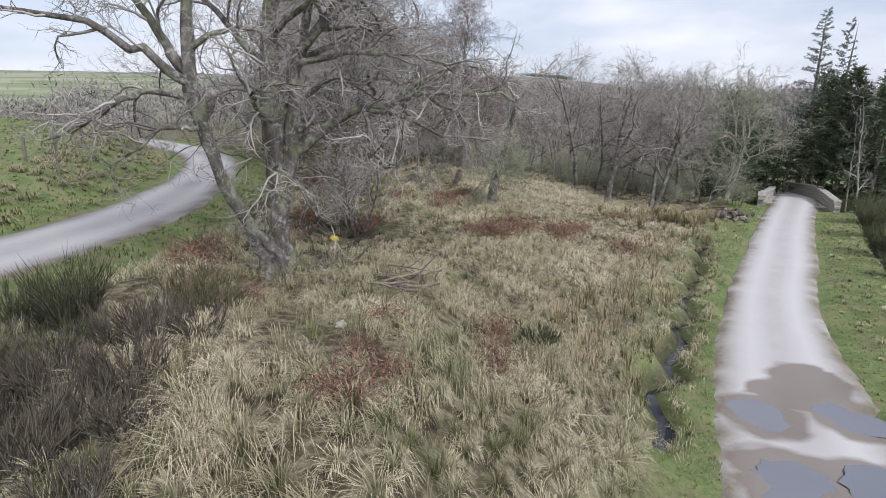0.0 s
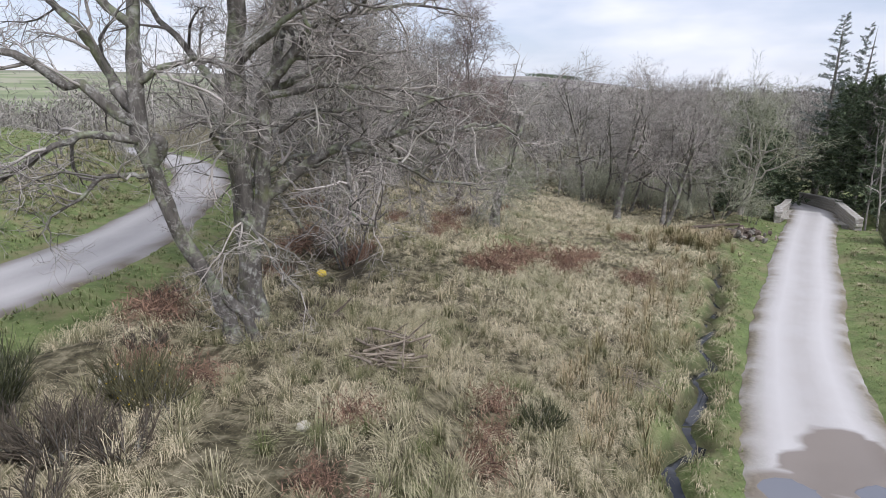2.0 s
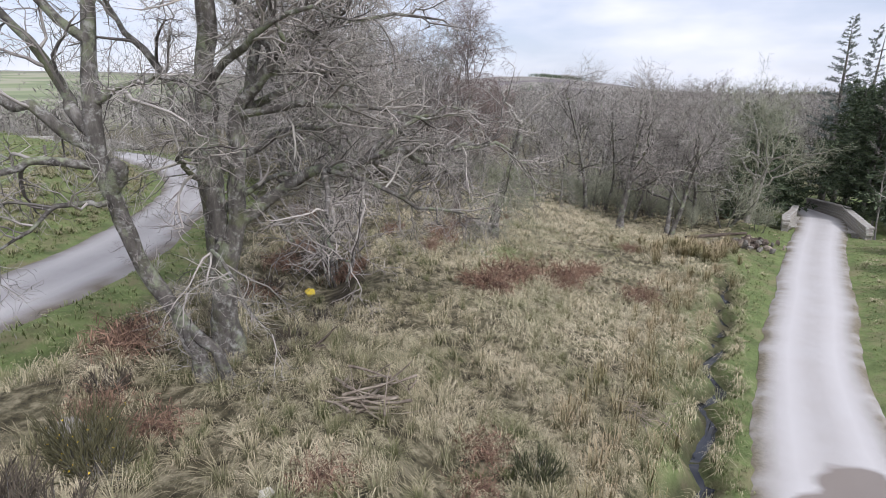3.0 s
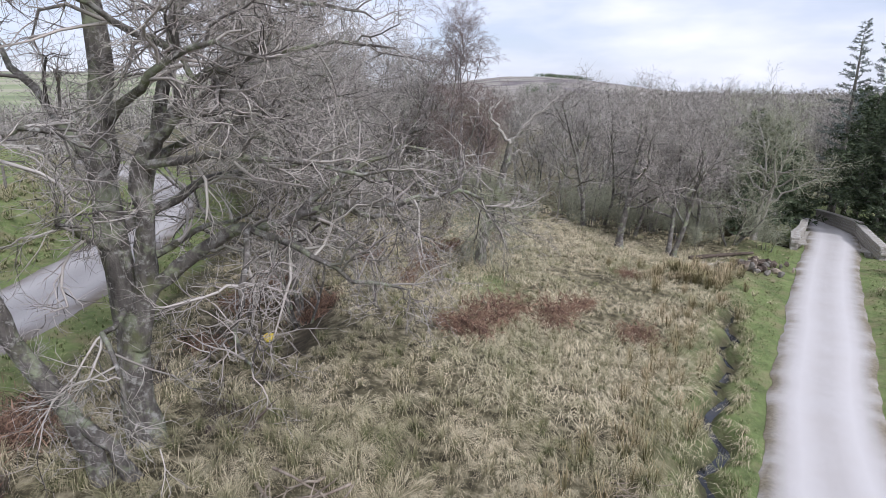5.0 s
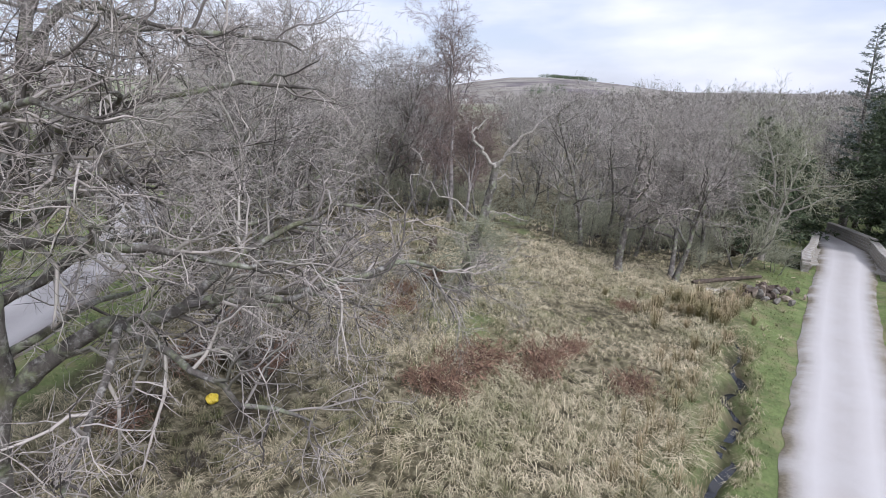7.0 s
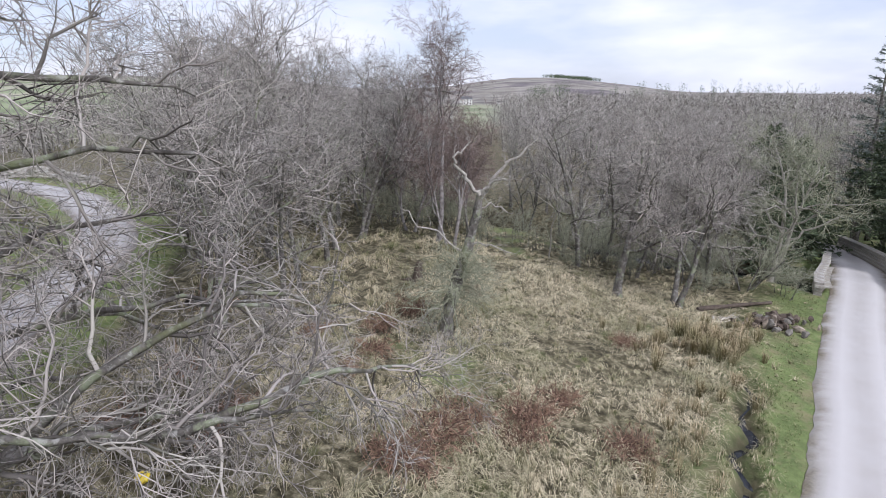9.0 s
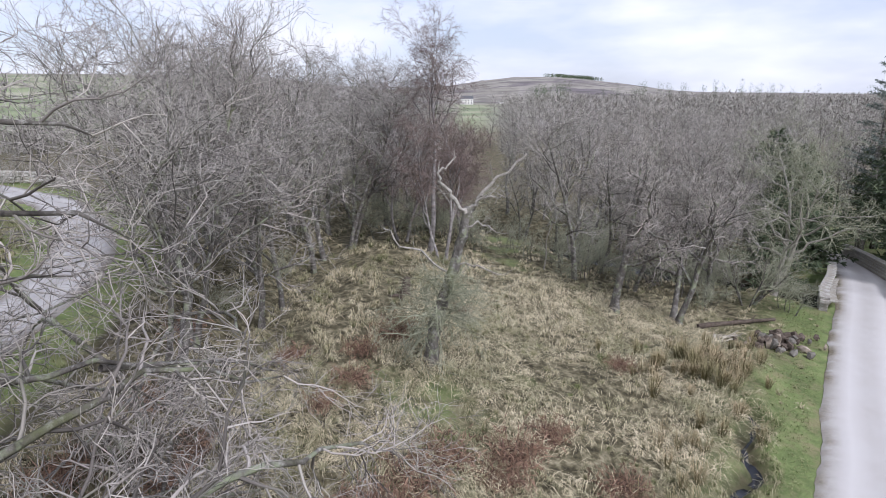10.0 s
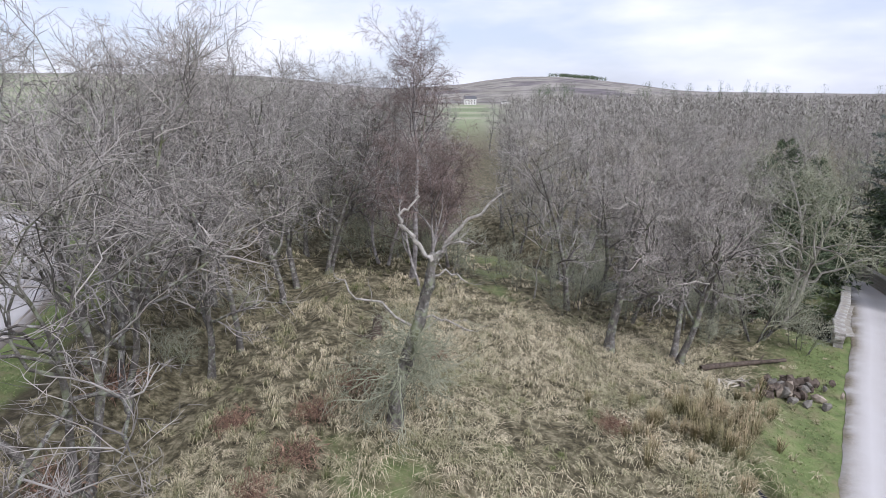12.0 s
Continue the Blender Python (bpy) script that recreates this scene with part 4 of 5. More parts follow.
spots += [(11.2, 37.6), (14.3, 37.6), (21, 42), (1.5, 43), (3.6, 46), (-0.4, 45.5), (-3.6, 44), (-4.6, 39.5), (-4.6, 34), (-7, 28)]
glade = lambda x, y: (x - 7.5) ** 2 + ((y - 49) * 0.6) ** 2 > 16
scatter(near_kinds, 40, (7, 40), (40.5, 66), 2.7, (0.82, 1.08), "trees of the wood", lambda x, y: glade(x, y) and y > 41 and x < 12 + (y - 36) * 1.15)
scatter(near_kinds, 34, (-24, 7), (46, 74), 2.6, (0.95, 1.2), "trees of the wood", lambda x, y: glade(x, y) and x > -7 - (y - 40) * 0.75 and not 1.0 < x < 8.5)
scatter(near_kinds, 13, (-11, -4.6), (29, 50), 2.3, (0.9, 1.15), "trees by the road", lambda x, y: True)
scatter(far_kinds, 135, (-60, 100), (64, 140), 4.4, (0.85, 1.1), "trees of the far wood", lambda x, y: abs(x - 8) < 0.62 * y + 8 and x > -0.35 * y and not 0.0 < x < 8.5)
scatter(far_kinds, 45, (-100, 210), (140, 300), 8.0, (0.9, 1.15), "trees of the far wood", lambda x, y: abs(x - 30) < 0.6 * y and not -16 < x < 24)


# ---- conifers by the bridge ----
def spruce(x, y, height, width, seed, label, dense=1.0, bare=0.12, needle=NEEDLE, fine=1.0):
    rng = np.random.default_rng(seed)
    wood, green = Buf(), Buf()
    top = np.array([0, 0, height])
    wood.tube(wiggly(rng, (0, 0, -0.2), (0, 0, 1), height + 0.2, 10, 0.01), np.linspace(0.02 * height, 0.015, 11), 7)
    n = int(height * 9 * dense)
    for k in range(n):
        f = bare + (1 - bare) * (k + rng.uniform(0, 1)) / n
        a = rng.uniform(0, 2 * np.pi)
        length = width * (1.02 - f) ** 0.8 * rng.uniform(0.7, 1.15) + 0.15
        d = np.array([math.cos(a), math.sin(a), 0.25 - 0.45 * (1 - f)])
        pts = wiggly(rng, (0, 0, f * height), d, length, 4, 0.08, 0.05)
        wood.tube(pts, np.linspace(0.03, 0.008, 5), 3)
        m = int((8 + 17 * length) / fine)
        for j in range(m):
            u = rng.uniform(0.12, 1.0) * 3.99
            i = int(u)
            p = pts[i] + (pts[i + 1] - pts[i]) * (u - i)
            t = unit(pts[i + 1] - pts[i])
            dd = unit(t + 0.9 * rand_unit(rng) + np.array([0, 0, -0.15]))
            green.leaf(p, dd, unit(np.cross(dd, rand_unit(rng))), fine * rng.uniform(0.25, 0.55), fine * rng.uniform(0.06, 0.15))
    root = tagged(new("conifer_tree"), label, "tree")
    wood.object("trunk", BARK, root)
    green.object("foliage", needle, root)
    root.matrix_basis = pose(x, y, land1(x, y))
    return root


spruce(37.3, 58.5, 17.6, 3.2, 201, "tall grey-green spruce with open feathery top", 0.75, 0.12, NEEDLE_GREY, 0.6)
spruce(41.2, 60.5, 17.0, 3.0, 202, "tall grey-green spruce beside the track", 0.7, 0.12, NEEDLE_GREY, 0.6)
spruce(33.6, 43.6, 10.0, 3.4, 203, "dense dark conifer overhanging the bridge wall", 1.9, 0.1)
spruce(36.5, 46.5, 12.5, 3.4, 204, "dense dark conifer overhanging the bridge wall", 1.9, 0.1)
spruce(29.4, 55.5, 7.0, 3.4, 205, "dense dark yew shading the track end", 2.0, 0.16)
spruce(27.4, 51.8, 6.6, 3.0, 206, "dense dark yew shading the track end", 1.8, 0.2)
spruce(39.5, 60.0, 12.0, 4.0, 207, "dense dark conifer behind the bridge", 1.7, 0.06)
spruce(33.0, 68.5, 8.5, 4.5, 208, "dense dark conifer closing the track", 1.7, 0.06)
spruce(28.0, 60.0, 6.5, 4.0, 209, "dense dark conifer closing the track", 1.7, 0.06)
spruce(31.0, 60.5, 8.5, 4.2, 212, "dense dark conifer over the track end", 2.0, 0.26)
spruce(37.2, 55.0, 11.0, 4.4, 213, "dense dark conifer over the roadside wall", 2.0, 0.22)
spruce(35.0, 49.5, 11.0, 3.6, 214, "dense dark conifer over the roadside wall", 1.8, 0.2)
spruce(29.8, 53.4, 6.8, 2.7, 215, "dense dark yew beside the track end", 2.2, 0.02)
spruce(31.0, 57.4, 8.5, 3.0, 216, "dense dark yew beside the track end", 2.2, 0.02)
spruce(33.6, 67.0, 10.0, 5.0, 217, "dense dark conifer closing the track", 2.0, 0.0)
spruce(25.6, 49.0, 8.0, 2.7, 218, "dark ivy-green conifer behind the bridge", 2.0, 0.04)
spruce(23.6, 47.0, 6.4, 2.3, 219, "dark ivy-green conifer behind the bridge", 2.0, 0.04)
spruce(36.2, 50.0, 9.0, 3.0, 220, "dense dark conifer over the roadside wall", 2.0, 0.03)
spruce(40.0, 43.0, 12.5, 3.4, 210, "dense dark conifer beside the stream", 1.7, 0.06)
spruce(42.0, 50.0, 13.5, 3.6, 211, "dense dark conifer beside the stream", 1.6, 0.06)


# ---- bridge ----


def stone_mesh(rng, sx, sy, sz):
    bm = box_bm(sx, sy, sz, (0, 0, 0), 0.022, 0.012, rng)
    me = bpy.data.meshes.new("stone")
    bm.to_mesh(me)
    bm.free()
    me.materials.append(STONE)
    return me


STONES = [stone_mesh(random.Random(k), 0.42 + 0.12 * (k % 3), 0.40, 0.21) for k in range(6)]


def parapet(name, line, height, label, courses=4):
    """A masonry wall of coursed stones with rough coping; line holds (x, y, foot level)."""
    root = tagged(new(name), label, "bridge wall")
    rng = random.Random(len(name) * 7 + len(line))
    h = height / courses
    for a, b in zip(line[:-1], line[1:]):
        a, b = Vector(a), Vector(b)
        L = (b.xy - a.xy).length
        yaw = math.degrees(math.atan2(b.y - a.y, b.x - a.x))
        core = box_bm(L, 0.30, height + 0.7, (L / 2, 0, height / 2 - 0.4))
        for v in core.verts:
            v.co.z += (b.z - a.z) * v.co.x / L
        ob = part("core", core, MORTAR, root, "lime mortar between the stones")
        ob.matrix_basis = pose(a.x, a.y, a.z, 0, 0, yaw)
        for c in range(courses):
            s = -rng.uniform(0, 0.25)
            while s < L - 0.12:
                me = rng.choice(STONES)
                w = (0.42 + 0.12 * (STONES.index(me) % 3)) * 0.97
                st = new("stone", me)
                st.parent = root
                u = (s + w / 2) / L
                st.matrix_basis = pose(a.x + (b.x - a.x) * u, a.y + (b.y - a.y) * u, a.z + (b.z - a.z) * u + h * (c + 0.5), rng.uniform(-2, 2), rng.uniform(-1, 1) - math.degrees(math.atan2(b.z - a.z, L)), yaw) @ Matrix.Diagonal((0.95, 1 + rng.uniform(-0.04, 0.06), h / 0.22, 1))
                s += w
        s = 0.0
        while s < L - 0.1:
            w = rng.uniform(0.5, 0.9)
            cp = part("coping_stone", box_bm(w * 0.97, 0.50, 0.16, (0, 0, 0), 0.03, 0.012, rng), STONE, root)
            u = min((s + w / 2) / L, 1.0)
            cp.matrix_basis = pose(a.x + (b.x - a.x) * u, a.y + (b.y - a.y) * u, a.z + (b.z - a.z) * u + height + 0.07, 0, -math.degrees(math.atan2(b.z - a.z, L)), yaw)
            s += w
    return root


def lvl(y):
    return float(track_level(np.array(y)))


parapet("bridge_parapet", [(22.8, 39.6, -0.95), (23.7, 41.2, -0.97), (26.6, 45.2, -1.4), (29.2, 49.2, -1.85)], 0.72, "low pale rubble parapet of a small stone bridge")
parapet("bridge_parapet", [(26.75, 37.4, -0.95), (28.7, 41.7, -1.0), (31.0, 45.6, -1.45)], 0.74, "low pale rubble parapet of a small stone bridge")
parapet("roadside_wall", [(31.3, 46.1, -1.5), (33.3, 51.6, -2.1), (35.2, 57.0, -2.75)], 0.85, "pale rubble roadside wall running on from the bridge")
deck = box_bm(4.2, 7.0, 0.5, (0, 0, 0), 0.03)
deck_ob = tagged(part("bridge_deck", deck, STONE, None, "stone bridge deck carrying the farm track"), category="bridge", kind="structure")
deck_ob.matrix_basis = pose(27.6, 43.2, -1.42, -4.5, 0, -33)
# dark red doors of a shed in the trees beyond the bridge
shed = tagged(new("shed"), "dark red timber shed in deep shade among conifers", "shed")
part("wall", box_bm(4.0, 3.0, 2.4, (0, 0, 1.2), 0.02), REDWOOD, shed)
part("roof", box_bm(4.5, 3.5, 0.18, (0, 0, 2.5), 0.03), SLATE, shed, "dark flat roof")
for k in range(2):
    part("door", box_bm(1.2, 0.06, 2.0, (-0.62 + 1.24 * k, -1.55, 1.0), 0.01), REDWOOD, shed)
shed.matrix_basis = pose(33.4, 64.0, land1(33.4, 64.0) - 0.05, 0, 0, -8)


# ---- loose things on the rough ground ----
def boulder(x, y, size, seed, mat, label, name="boulder", squash=0.7, category="stone"):
    rng = np.random.default_rng(seed)
    bm = bmesh.new()
    bmesh.ops.create_icosphere(bm, subdivisions=3, radius=1.0)
    off = rng.uniform(0, 50, 3)
    for v in bm.verts:
        n = noise.noise(Vector(v.co) * 1.3 + Vector(off)) * 0.35 + noise.noise(Vector(v.co) * 3.1 + Vector(off)) * 0.12
        v.co = v.co * (1 + n) * size
        v.co.z *= squash
    ob = part(name, bm, mat, None, label, False)
    tagged(ob, category=category)
    ob.matrix_basis = pose(x, y, land1(x, y) + size * squash * 0.75, 0, 0, rng.uniform(0, 360))
    return ob


boulder(-1.72, 8.75, 0.095, 3, PALESTONE, "small rounded pale boulder lying in tussock grass")
def old_stump(x, y):
    rng = np.random.default_rng(44)
    b = Buf()
    pts = jitter_path(rng, [(0, 0, -0.15), (0.02, 0, 0.25), (0.08, 0.02, 0.6), (0.16, 0.0, 0.95)], 3, 0.02)
    b.tube(pts, np.interp(np.arange(10), [0, 2, 9], [0.36, 0.24, 0.15]), 9, tip=False)
    b.tube(wiggly(rng, (-0.1, 0, 0.1), (-1, -0.3, 0.05), 0.7, 4, 0.1), np.linspace(0.12, 0.03, 5), 6)
    ob = b.object("tree_stump", LOGDARK, None, "dark rotten tree stump standing in bracken")
    ob.matrix_basis = pose(x, y, land1(x, y))
    return tagged(ob, category="stump")


LOGDARK = material("rotten_wood", plain((0.05, 0.038, 0.03), (0.17, 0.135, 0.11), 7.0), 0.95, (20.0, 0.8, 0.03))
old_stump(0.9, 34.6)
boulder(-5.3, 10.3, 0.22, 8, STONE, "mossy grey boulder lying in tussock grass")


def yellow_bag():
    bm = bmesh.new()
    bmesh.ops.create_icosphere(bm, subdivisions=4, radius=0.155)
    for v in bm.verts:
        v.co *= 1 + 0.45 * noise.noise(v.co * 6.0) + 0.25 * noise.noise(v.co * 14.0)
        v.co.z *= 0.75
    ob = part("plastic_bag", bm, YELLOW, None, "crumpled bright yellow plastic bag lying in grass", True)
    ob.matrix_basis = pose(-3.98, 19.8, land1(-3.98, 19.8) + 0.14)
    return tagged(ob, category="bag")


yellow_bag()


def brush_pile(name, x, y, n, length, r, spread, mat, label, seed, height=0.35):
    """A heap of cut branches, each a part."""
    rng = np.random.default_rng(seed)
    root = tagged(new(name), label, "branch pile")
    for k in range(n):
        b = Buf()
        a = rng.uniform(0, 2 * np.pi)
        L = length * rng.uniform(0.5, 1.2)
        d = np.array([math.cos(a), math.sin(a), rng.uniform(-0.12, 0.25)])
        p = np.array([rng.normal() * spread, rng.normal() * spread, rng.uniform(0.05, height)]) - d * L * 0.5
        p[2] = max(p[2], 0.03)
        pts = wiggly(rng, p, d, L, 6, 0.14)
        rk = r * rng.uniform(0.4, 1.2)
        b.tube(pts, np.linspace(rk, rk * 0.35, 7), 6)
        if rng.uniform() < 0.6:
            b.tube(wiggly(rng, pts[3], d + 0.7 * rand_unit(rng), L * 0.4, 4, 0.15), np.linspace(rk * 0.5, 0.006, 5), 4)
        b.object("branch", mat, root)
    root.matrix_basis = pose(x, y, land1(x, y))
    return root


brush_pile("branch_pile", -0.75, 11.4, 28, 1.15, 0.032, 0.26, STICK, "heap of pale cut branches lying in grass", 17)
brush_pile("branch_pile", 5.0, 14.3, 40, 0.9, 0.010, 0.3, STICK, "tangle of thin pale dead stems in grass", 18, 0.3)


def rubble_heap(x, y):
    rng = random.Random(9)
    root = tagged(new("rubble_heap"), "heap of dark broken stones and split logs beside the track", "rubble")
    meshes = []
    for k in range(5):
        bm = bmesh.new()
        bmesh.ops.create_icosphere(bm, subdivisions=1, radius=0.15)
        for v in bm.verts:
            v.co *= 1 + rng.uniform(-0.3, 0.35)
        me = bpy.data.meshes.new("rock")
        bm.to_mesh(me)
        bm.free()
        me.materials.append((LOGDARK, LOGDARK, POST, LOGDARK, STICK)[k])
        meshes.append(me)
    for k in range(60):
        px, py = rng.gauss(0, 0.95), rng.gauss(0, 0.5)
        h = max(0.0, 0.42 * (1 - (px / 2.0) ** 2 - (py / 1.1) ** 2))
        ob = new("rock", meshes[k % 5])
        ob.parent = root
        s = rng.uniform(0.7, 1.5)
        ob.matrix_basis = pose(px, py, 0.06 + h * rng.uniform(0.3, 1), rng.uniform(0, 360), rng.uniform(0, 360), rng.uniform(0, 360)) @ Matrix.Diagonal((s * 1.4, s, s * 0.8, 1))
    root.matrix_basis = pose(x, y, land1(x, y), 0, 0, 12)
    return root


LOGPALE = material("split_wood", plain((0.42, 0.38, 0.32), (0.68, 0.62, 0.54), 8.0), 0.9, (20.0, 0.6, 0.02))
rubble_heap(17.6, 34.6)
brush_pile("log_pile", 15.8, 35.2, 9, 0.8, 0.05, 0.35, LOGPALE, "few split white logs lying in the grass", 21, 0.2)


def fallen_log(x, y, yaw, length, r, label, seed):
    rng = np.random.default_rng(seed)
    b = Buf()
    b.tube(wiggly(rng, (-length / 2, 0, r), (1, 0, 0.02), length, 8, 0.03), np.linspace(r, r * 0.6, 9), 9, tip=False)
    b.tube(wiggly(rng, (length * 0.2, 0, r), (0.6, 0.5, 0.5), 0.8, 4, 0.1), np.linspace(r * 0.4, 0.01, 5), 5)
    ob = b.object("fallen_log", LOGDARK, None, label)
    ob.matrix_basis = pose(x, y, land1(x, y), 0, 0, yaw)
    return tagged(ob, category="log")


fallen_log(17.0, 37.0, 12, 4.0, 0.13, "dark fallen trunk lying along the stream bank", 4)
fallen_log(-2.6, 13.9, 10, 1.0, 0.10, "short mossy log lying by the oak", 5)


# ---- fences, wall and gate beyond the road ----
def fence(name, line, gap, label, height=1.15):
    root = tagged(new(name), label, "fence")
    rng = random.Random(4)
    tops = []
    for a, b in zip(line[:-1], line[1:]):
        L = math.dist(a, b)
        n = max(1, int(L / gap))
        for k in range(n):
            x, y = a[0] + (b[0] - a[0]) * k / n, a[1] + (b[1] - a[1]) * k / n
            bm = box_bm(0.09, 0.09, height + 0.3, (0, 0, height / 2 - 0.15), 0.012, 0.004, rng)
            po = part("post", bm, POST, root)
            z = land1(x, y)
            po.matrix_basis = pose(x, y, z, rng.uniform(-4, 4), rng.uniform(-4, 4), rng.uniform(0, 90))
            tops.append((x, y, z))
    for h in (0.25, 0.55, 0.85, 1.08):
        b = Buf()
        b.tube([(x, y, z + h) for x, y, z in tops], [0.006] * len(tops), 3, tip=False)
        b.object("wire", WIRE, root)
    return root


fence("fence", [(-27, 6), (-19.6, 17), (-17.8, 24), (-18.4, 31), (-21.5, 38)], 2.0, "weathered timber post and wire fence along the field")
fence("fence", [(-18.5, 47), (-12, 50), (-5, 56)], 2.2, "weathered timber post and wire fence beyond the bend")


def drystone(line, label, height=1.0):
    """A rough boundary wall of field stones."""
    root = tagged(new("drystone_wall"), label, "wall")
    rng = random.Random(14)
    shapes = []
    for k in range(5):
        bm = box_bm(0.5, 0.42, 0.26, (0, 0, 0), 0.05, 0.05, rng)
        me = bpy.data.meshes.new("stone")
        bm.to_mesh(me)
        bm.free()
        me.materials.append(STONE)
        shapes.append(me)
    for a, b in zip(line[:-1], line[1:]):
        L = math.dist(a, b)
        yaw = math.degrees(math.atan2(b[1] - a[1], b[0] - a[0]))
        s = 0.0
        while s < L:
            x, y = a[0] + (b[0] - a[0]) * s / L, a[1] + (b[1] - a[1]) * s / L
            z = land1(x, y)
            for c in range(4 if rng.random() < 0.85 else 2):
                ob = new("stone", rng.choice(shapes))
                ob.parent = root
                ob.matrix_basis = pose(x + rng.uniform(-0.08, 0.08), y + rng.uniform(-0.08, 0.08), z + 0.1 + 0.25 * c, rng.uniform(-8, 8), rng.uniform(-8, 8), yaw + rng.uniform(-15, 15)) @ Matrix.Diagonal((1.25, 1.1, 1.05, 1))
            s += 0.62
    return root


drystone([(-52, 60), (-40, 58), (-30, 58.5)], "tumbled grey drystone wall across the field")


def gate(x, y, yaw):
    root = tagged(new("field_gate"), "weathered timber field gate between two posts", "gate")
    for k in range(5):
        part("bar", box_bm(3.0, 0.05, 0.09, (0, 0, 0.25 + 0.22 * k), 0.008), POST, root)
    for k in (-1.62, 1.62):
        part("post", box_bm(0.16, 0.16, 1.5, (k, 0, 0.65), 0.015), POST, root)
    part("brace", box_bm(0.08, 0.04, 1.1, (0, 0.045, 0.68), 0.006), POST, root)
    root.matrix_basis = pose(x, y, land1(x, y), 0, 0, yaw)


gate(-17.2, 45.6, 25)


# ---- shrubs ----
def broom(name, x, y, height, spread, n, seed, label, buds=0, twig=BROOM):
    rng = np.random.default_rng(seed)
    b, wood, bud = Buf(), Buf(), Buf()
    for k in range(n):
        a, q = rng.uniform(0, 2 * np.pi), spread * math.sqrt(rng.uniform(0, 1))
        d = np.array([math.cos(a) * q, math.sin(a) * q, 1.0])
        stem = wiggly(rng, (0.15 * math.cos(a), 0.15 * math.sin(a), -0.05), d, height * rng.uniform(0.55, 0.9), 4, 0.08, 0.05)
        wood.tube(stem, np.linspace(0.012, 0.004, 5), 3)
        for j in range(12):
            u = rng.uniform(0.25, 1) * 3.99
            i = int(u)
            p = stem[i] + (stem[i + 1] - stem[i]) * (u - i)
            t = unit(stem[i + 1] - stem[i])
            sp = wiggly(rng, p, t + 0.45 * rand_unit(rng), height * rng.uniform(0.2, 0.38), 2, 0.08, 0.1)
            b.tube(sp, [0.0065, 0.005, 0.004], 3)
            if buds and rng.uniform() < buds:
                bud.leaf(sp[1], rand_unit(rng), rand_unit(rng), 0.035, 0.03)
    root = tagged(new(name), label, "bush")
    wood.object("stem", BARK, root)
    tagged(b.object("twig", twig, root, "thin whippy twigs"), kind="stuff")
    if bud.n:
        bud.object("bud", BUD, root, "small yellow buds")
    root.matrix_basis = pose(x, y, land1(x, y))
    return root


broom("broom_bush", -6.4, 9.0, 1.45, 0.55, 85, 301, "dark green broom bush on the road bank")
broom("broom_bush", -7.4, 9.2, 1.0, 0.6, 50, 302, "dark green broom bush on the road bank")
broom("broom_bush", -5.9, 7.6, 0.9, 0.8, 46, 304, "dark green broom bush on the grassy bank")
for k, (x, y, h, n) in enumerate([(-4.5, 9.5, 1.0, 70), (-3.9, 9.0, 0.8, 46)]):
    broom("broom_bush", x, y, h, 0.75, n, 310 + k, "olive broom bush with scattered yellow buds", 0.05, BROOM_DULL)
SCRUB_AT = [(-4.3, 4.9, 0.9, 80), (-4.0, 6.5, 0.8, 56), (-5.4, 5.2, 1.0, 80), (-4.4, 7.9, 0.9, 50), (-6.6, 6.8, 1.1, 80), (-3.6, 7.7, 0.7, 36), (-4.9, 6.4, 0.95, 70), (-7.4, 7.6, 1.1, 70), (-5.2, 8.3, 0.9, 50), (-3.5, 5.5, 0.6, 44), (-6.4, 5.4, 1.1, 70), (-5.7, 6.2, 1.0, 70), (-3.4, 4.3, 0.6, 44), (-4.9, 4.0, 0.9, 60), (-4.0, 5.7, 0.7, 50), (-7.9, 6.2, 1.2, 60), (-3.6, 23.2, 0.8, 70), (-4.3, 22.2, 0.8, 70), (-4.8, 18.6, 0.6, 50), (-5.0, 21.6, 0.8, 60), (-5.4, 11.6, 0.5, 50), (-6.3, 14.4, 0.5, 50), (-3.1, 14.6, 0.45, 40), (-4.9, 15.4, 0.5, 50), (-2.9, 16.4, 0.4, 36)]
for k, (x, y, h, n) in enumerate(SCRUB_AT):
    broom("heath_bush", x, y, h, 0.95, n, 320 + k, "low dull brown leggy scrub on the grassy bank", 0.0, BROOM_BROWN)
broom("broom_bush", 2.0, 10.9, 0.65, 0.7, 60, 306, "low green broom shoot among tussocks")
broom("broom_bush", 18.6, 21.8, 1.3, 0.65, 110, 307, "tall dark green broom beside the track verge")
broom("broom_bush", 20.7, 25.4, 1.8, 0.65, 110, 308, "dark green broom beside the track verge")
broom("broom_bush", 23.1, 29.4, 2.0, 0.65, 110, 309, "tall dark green broom beside the track verge")
broom("broom_bush", 25.6, 33.2, 2.0, 0.65, 90, 311, "tall dark green broom beside the track verge")
broom("broom_bush", 21.0, 23.0, 1.8, 0.7, 80, 312, "dark green broom beside the track verge")


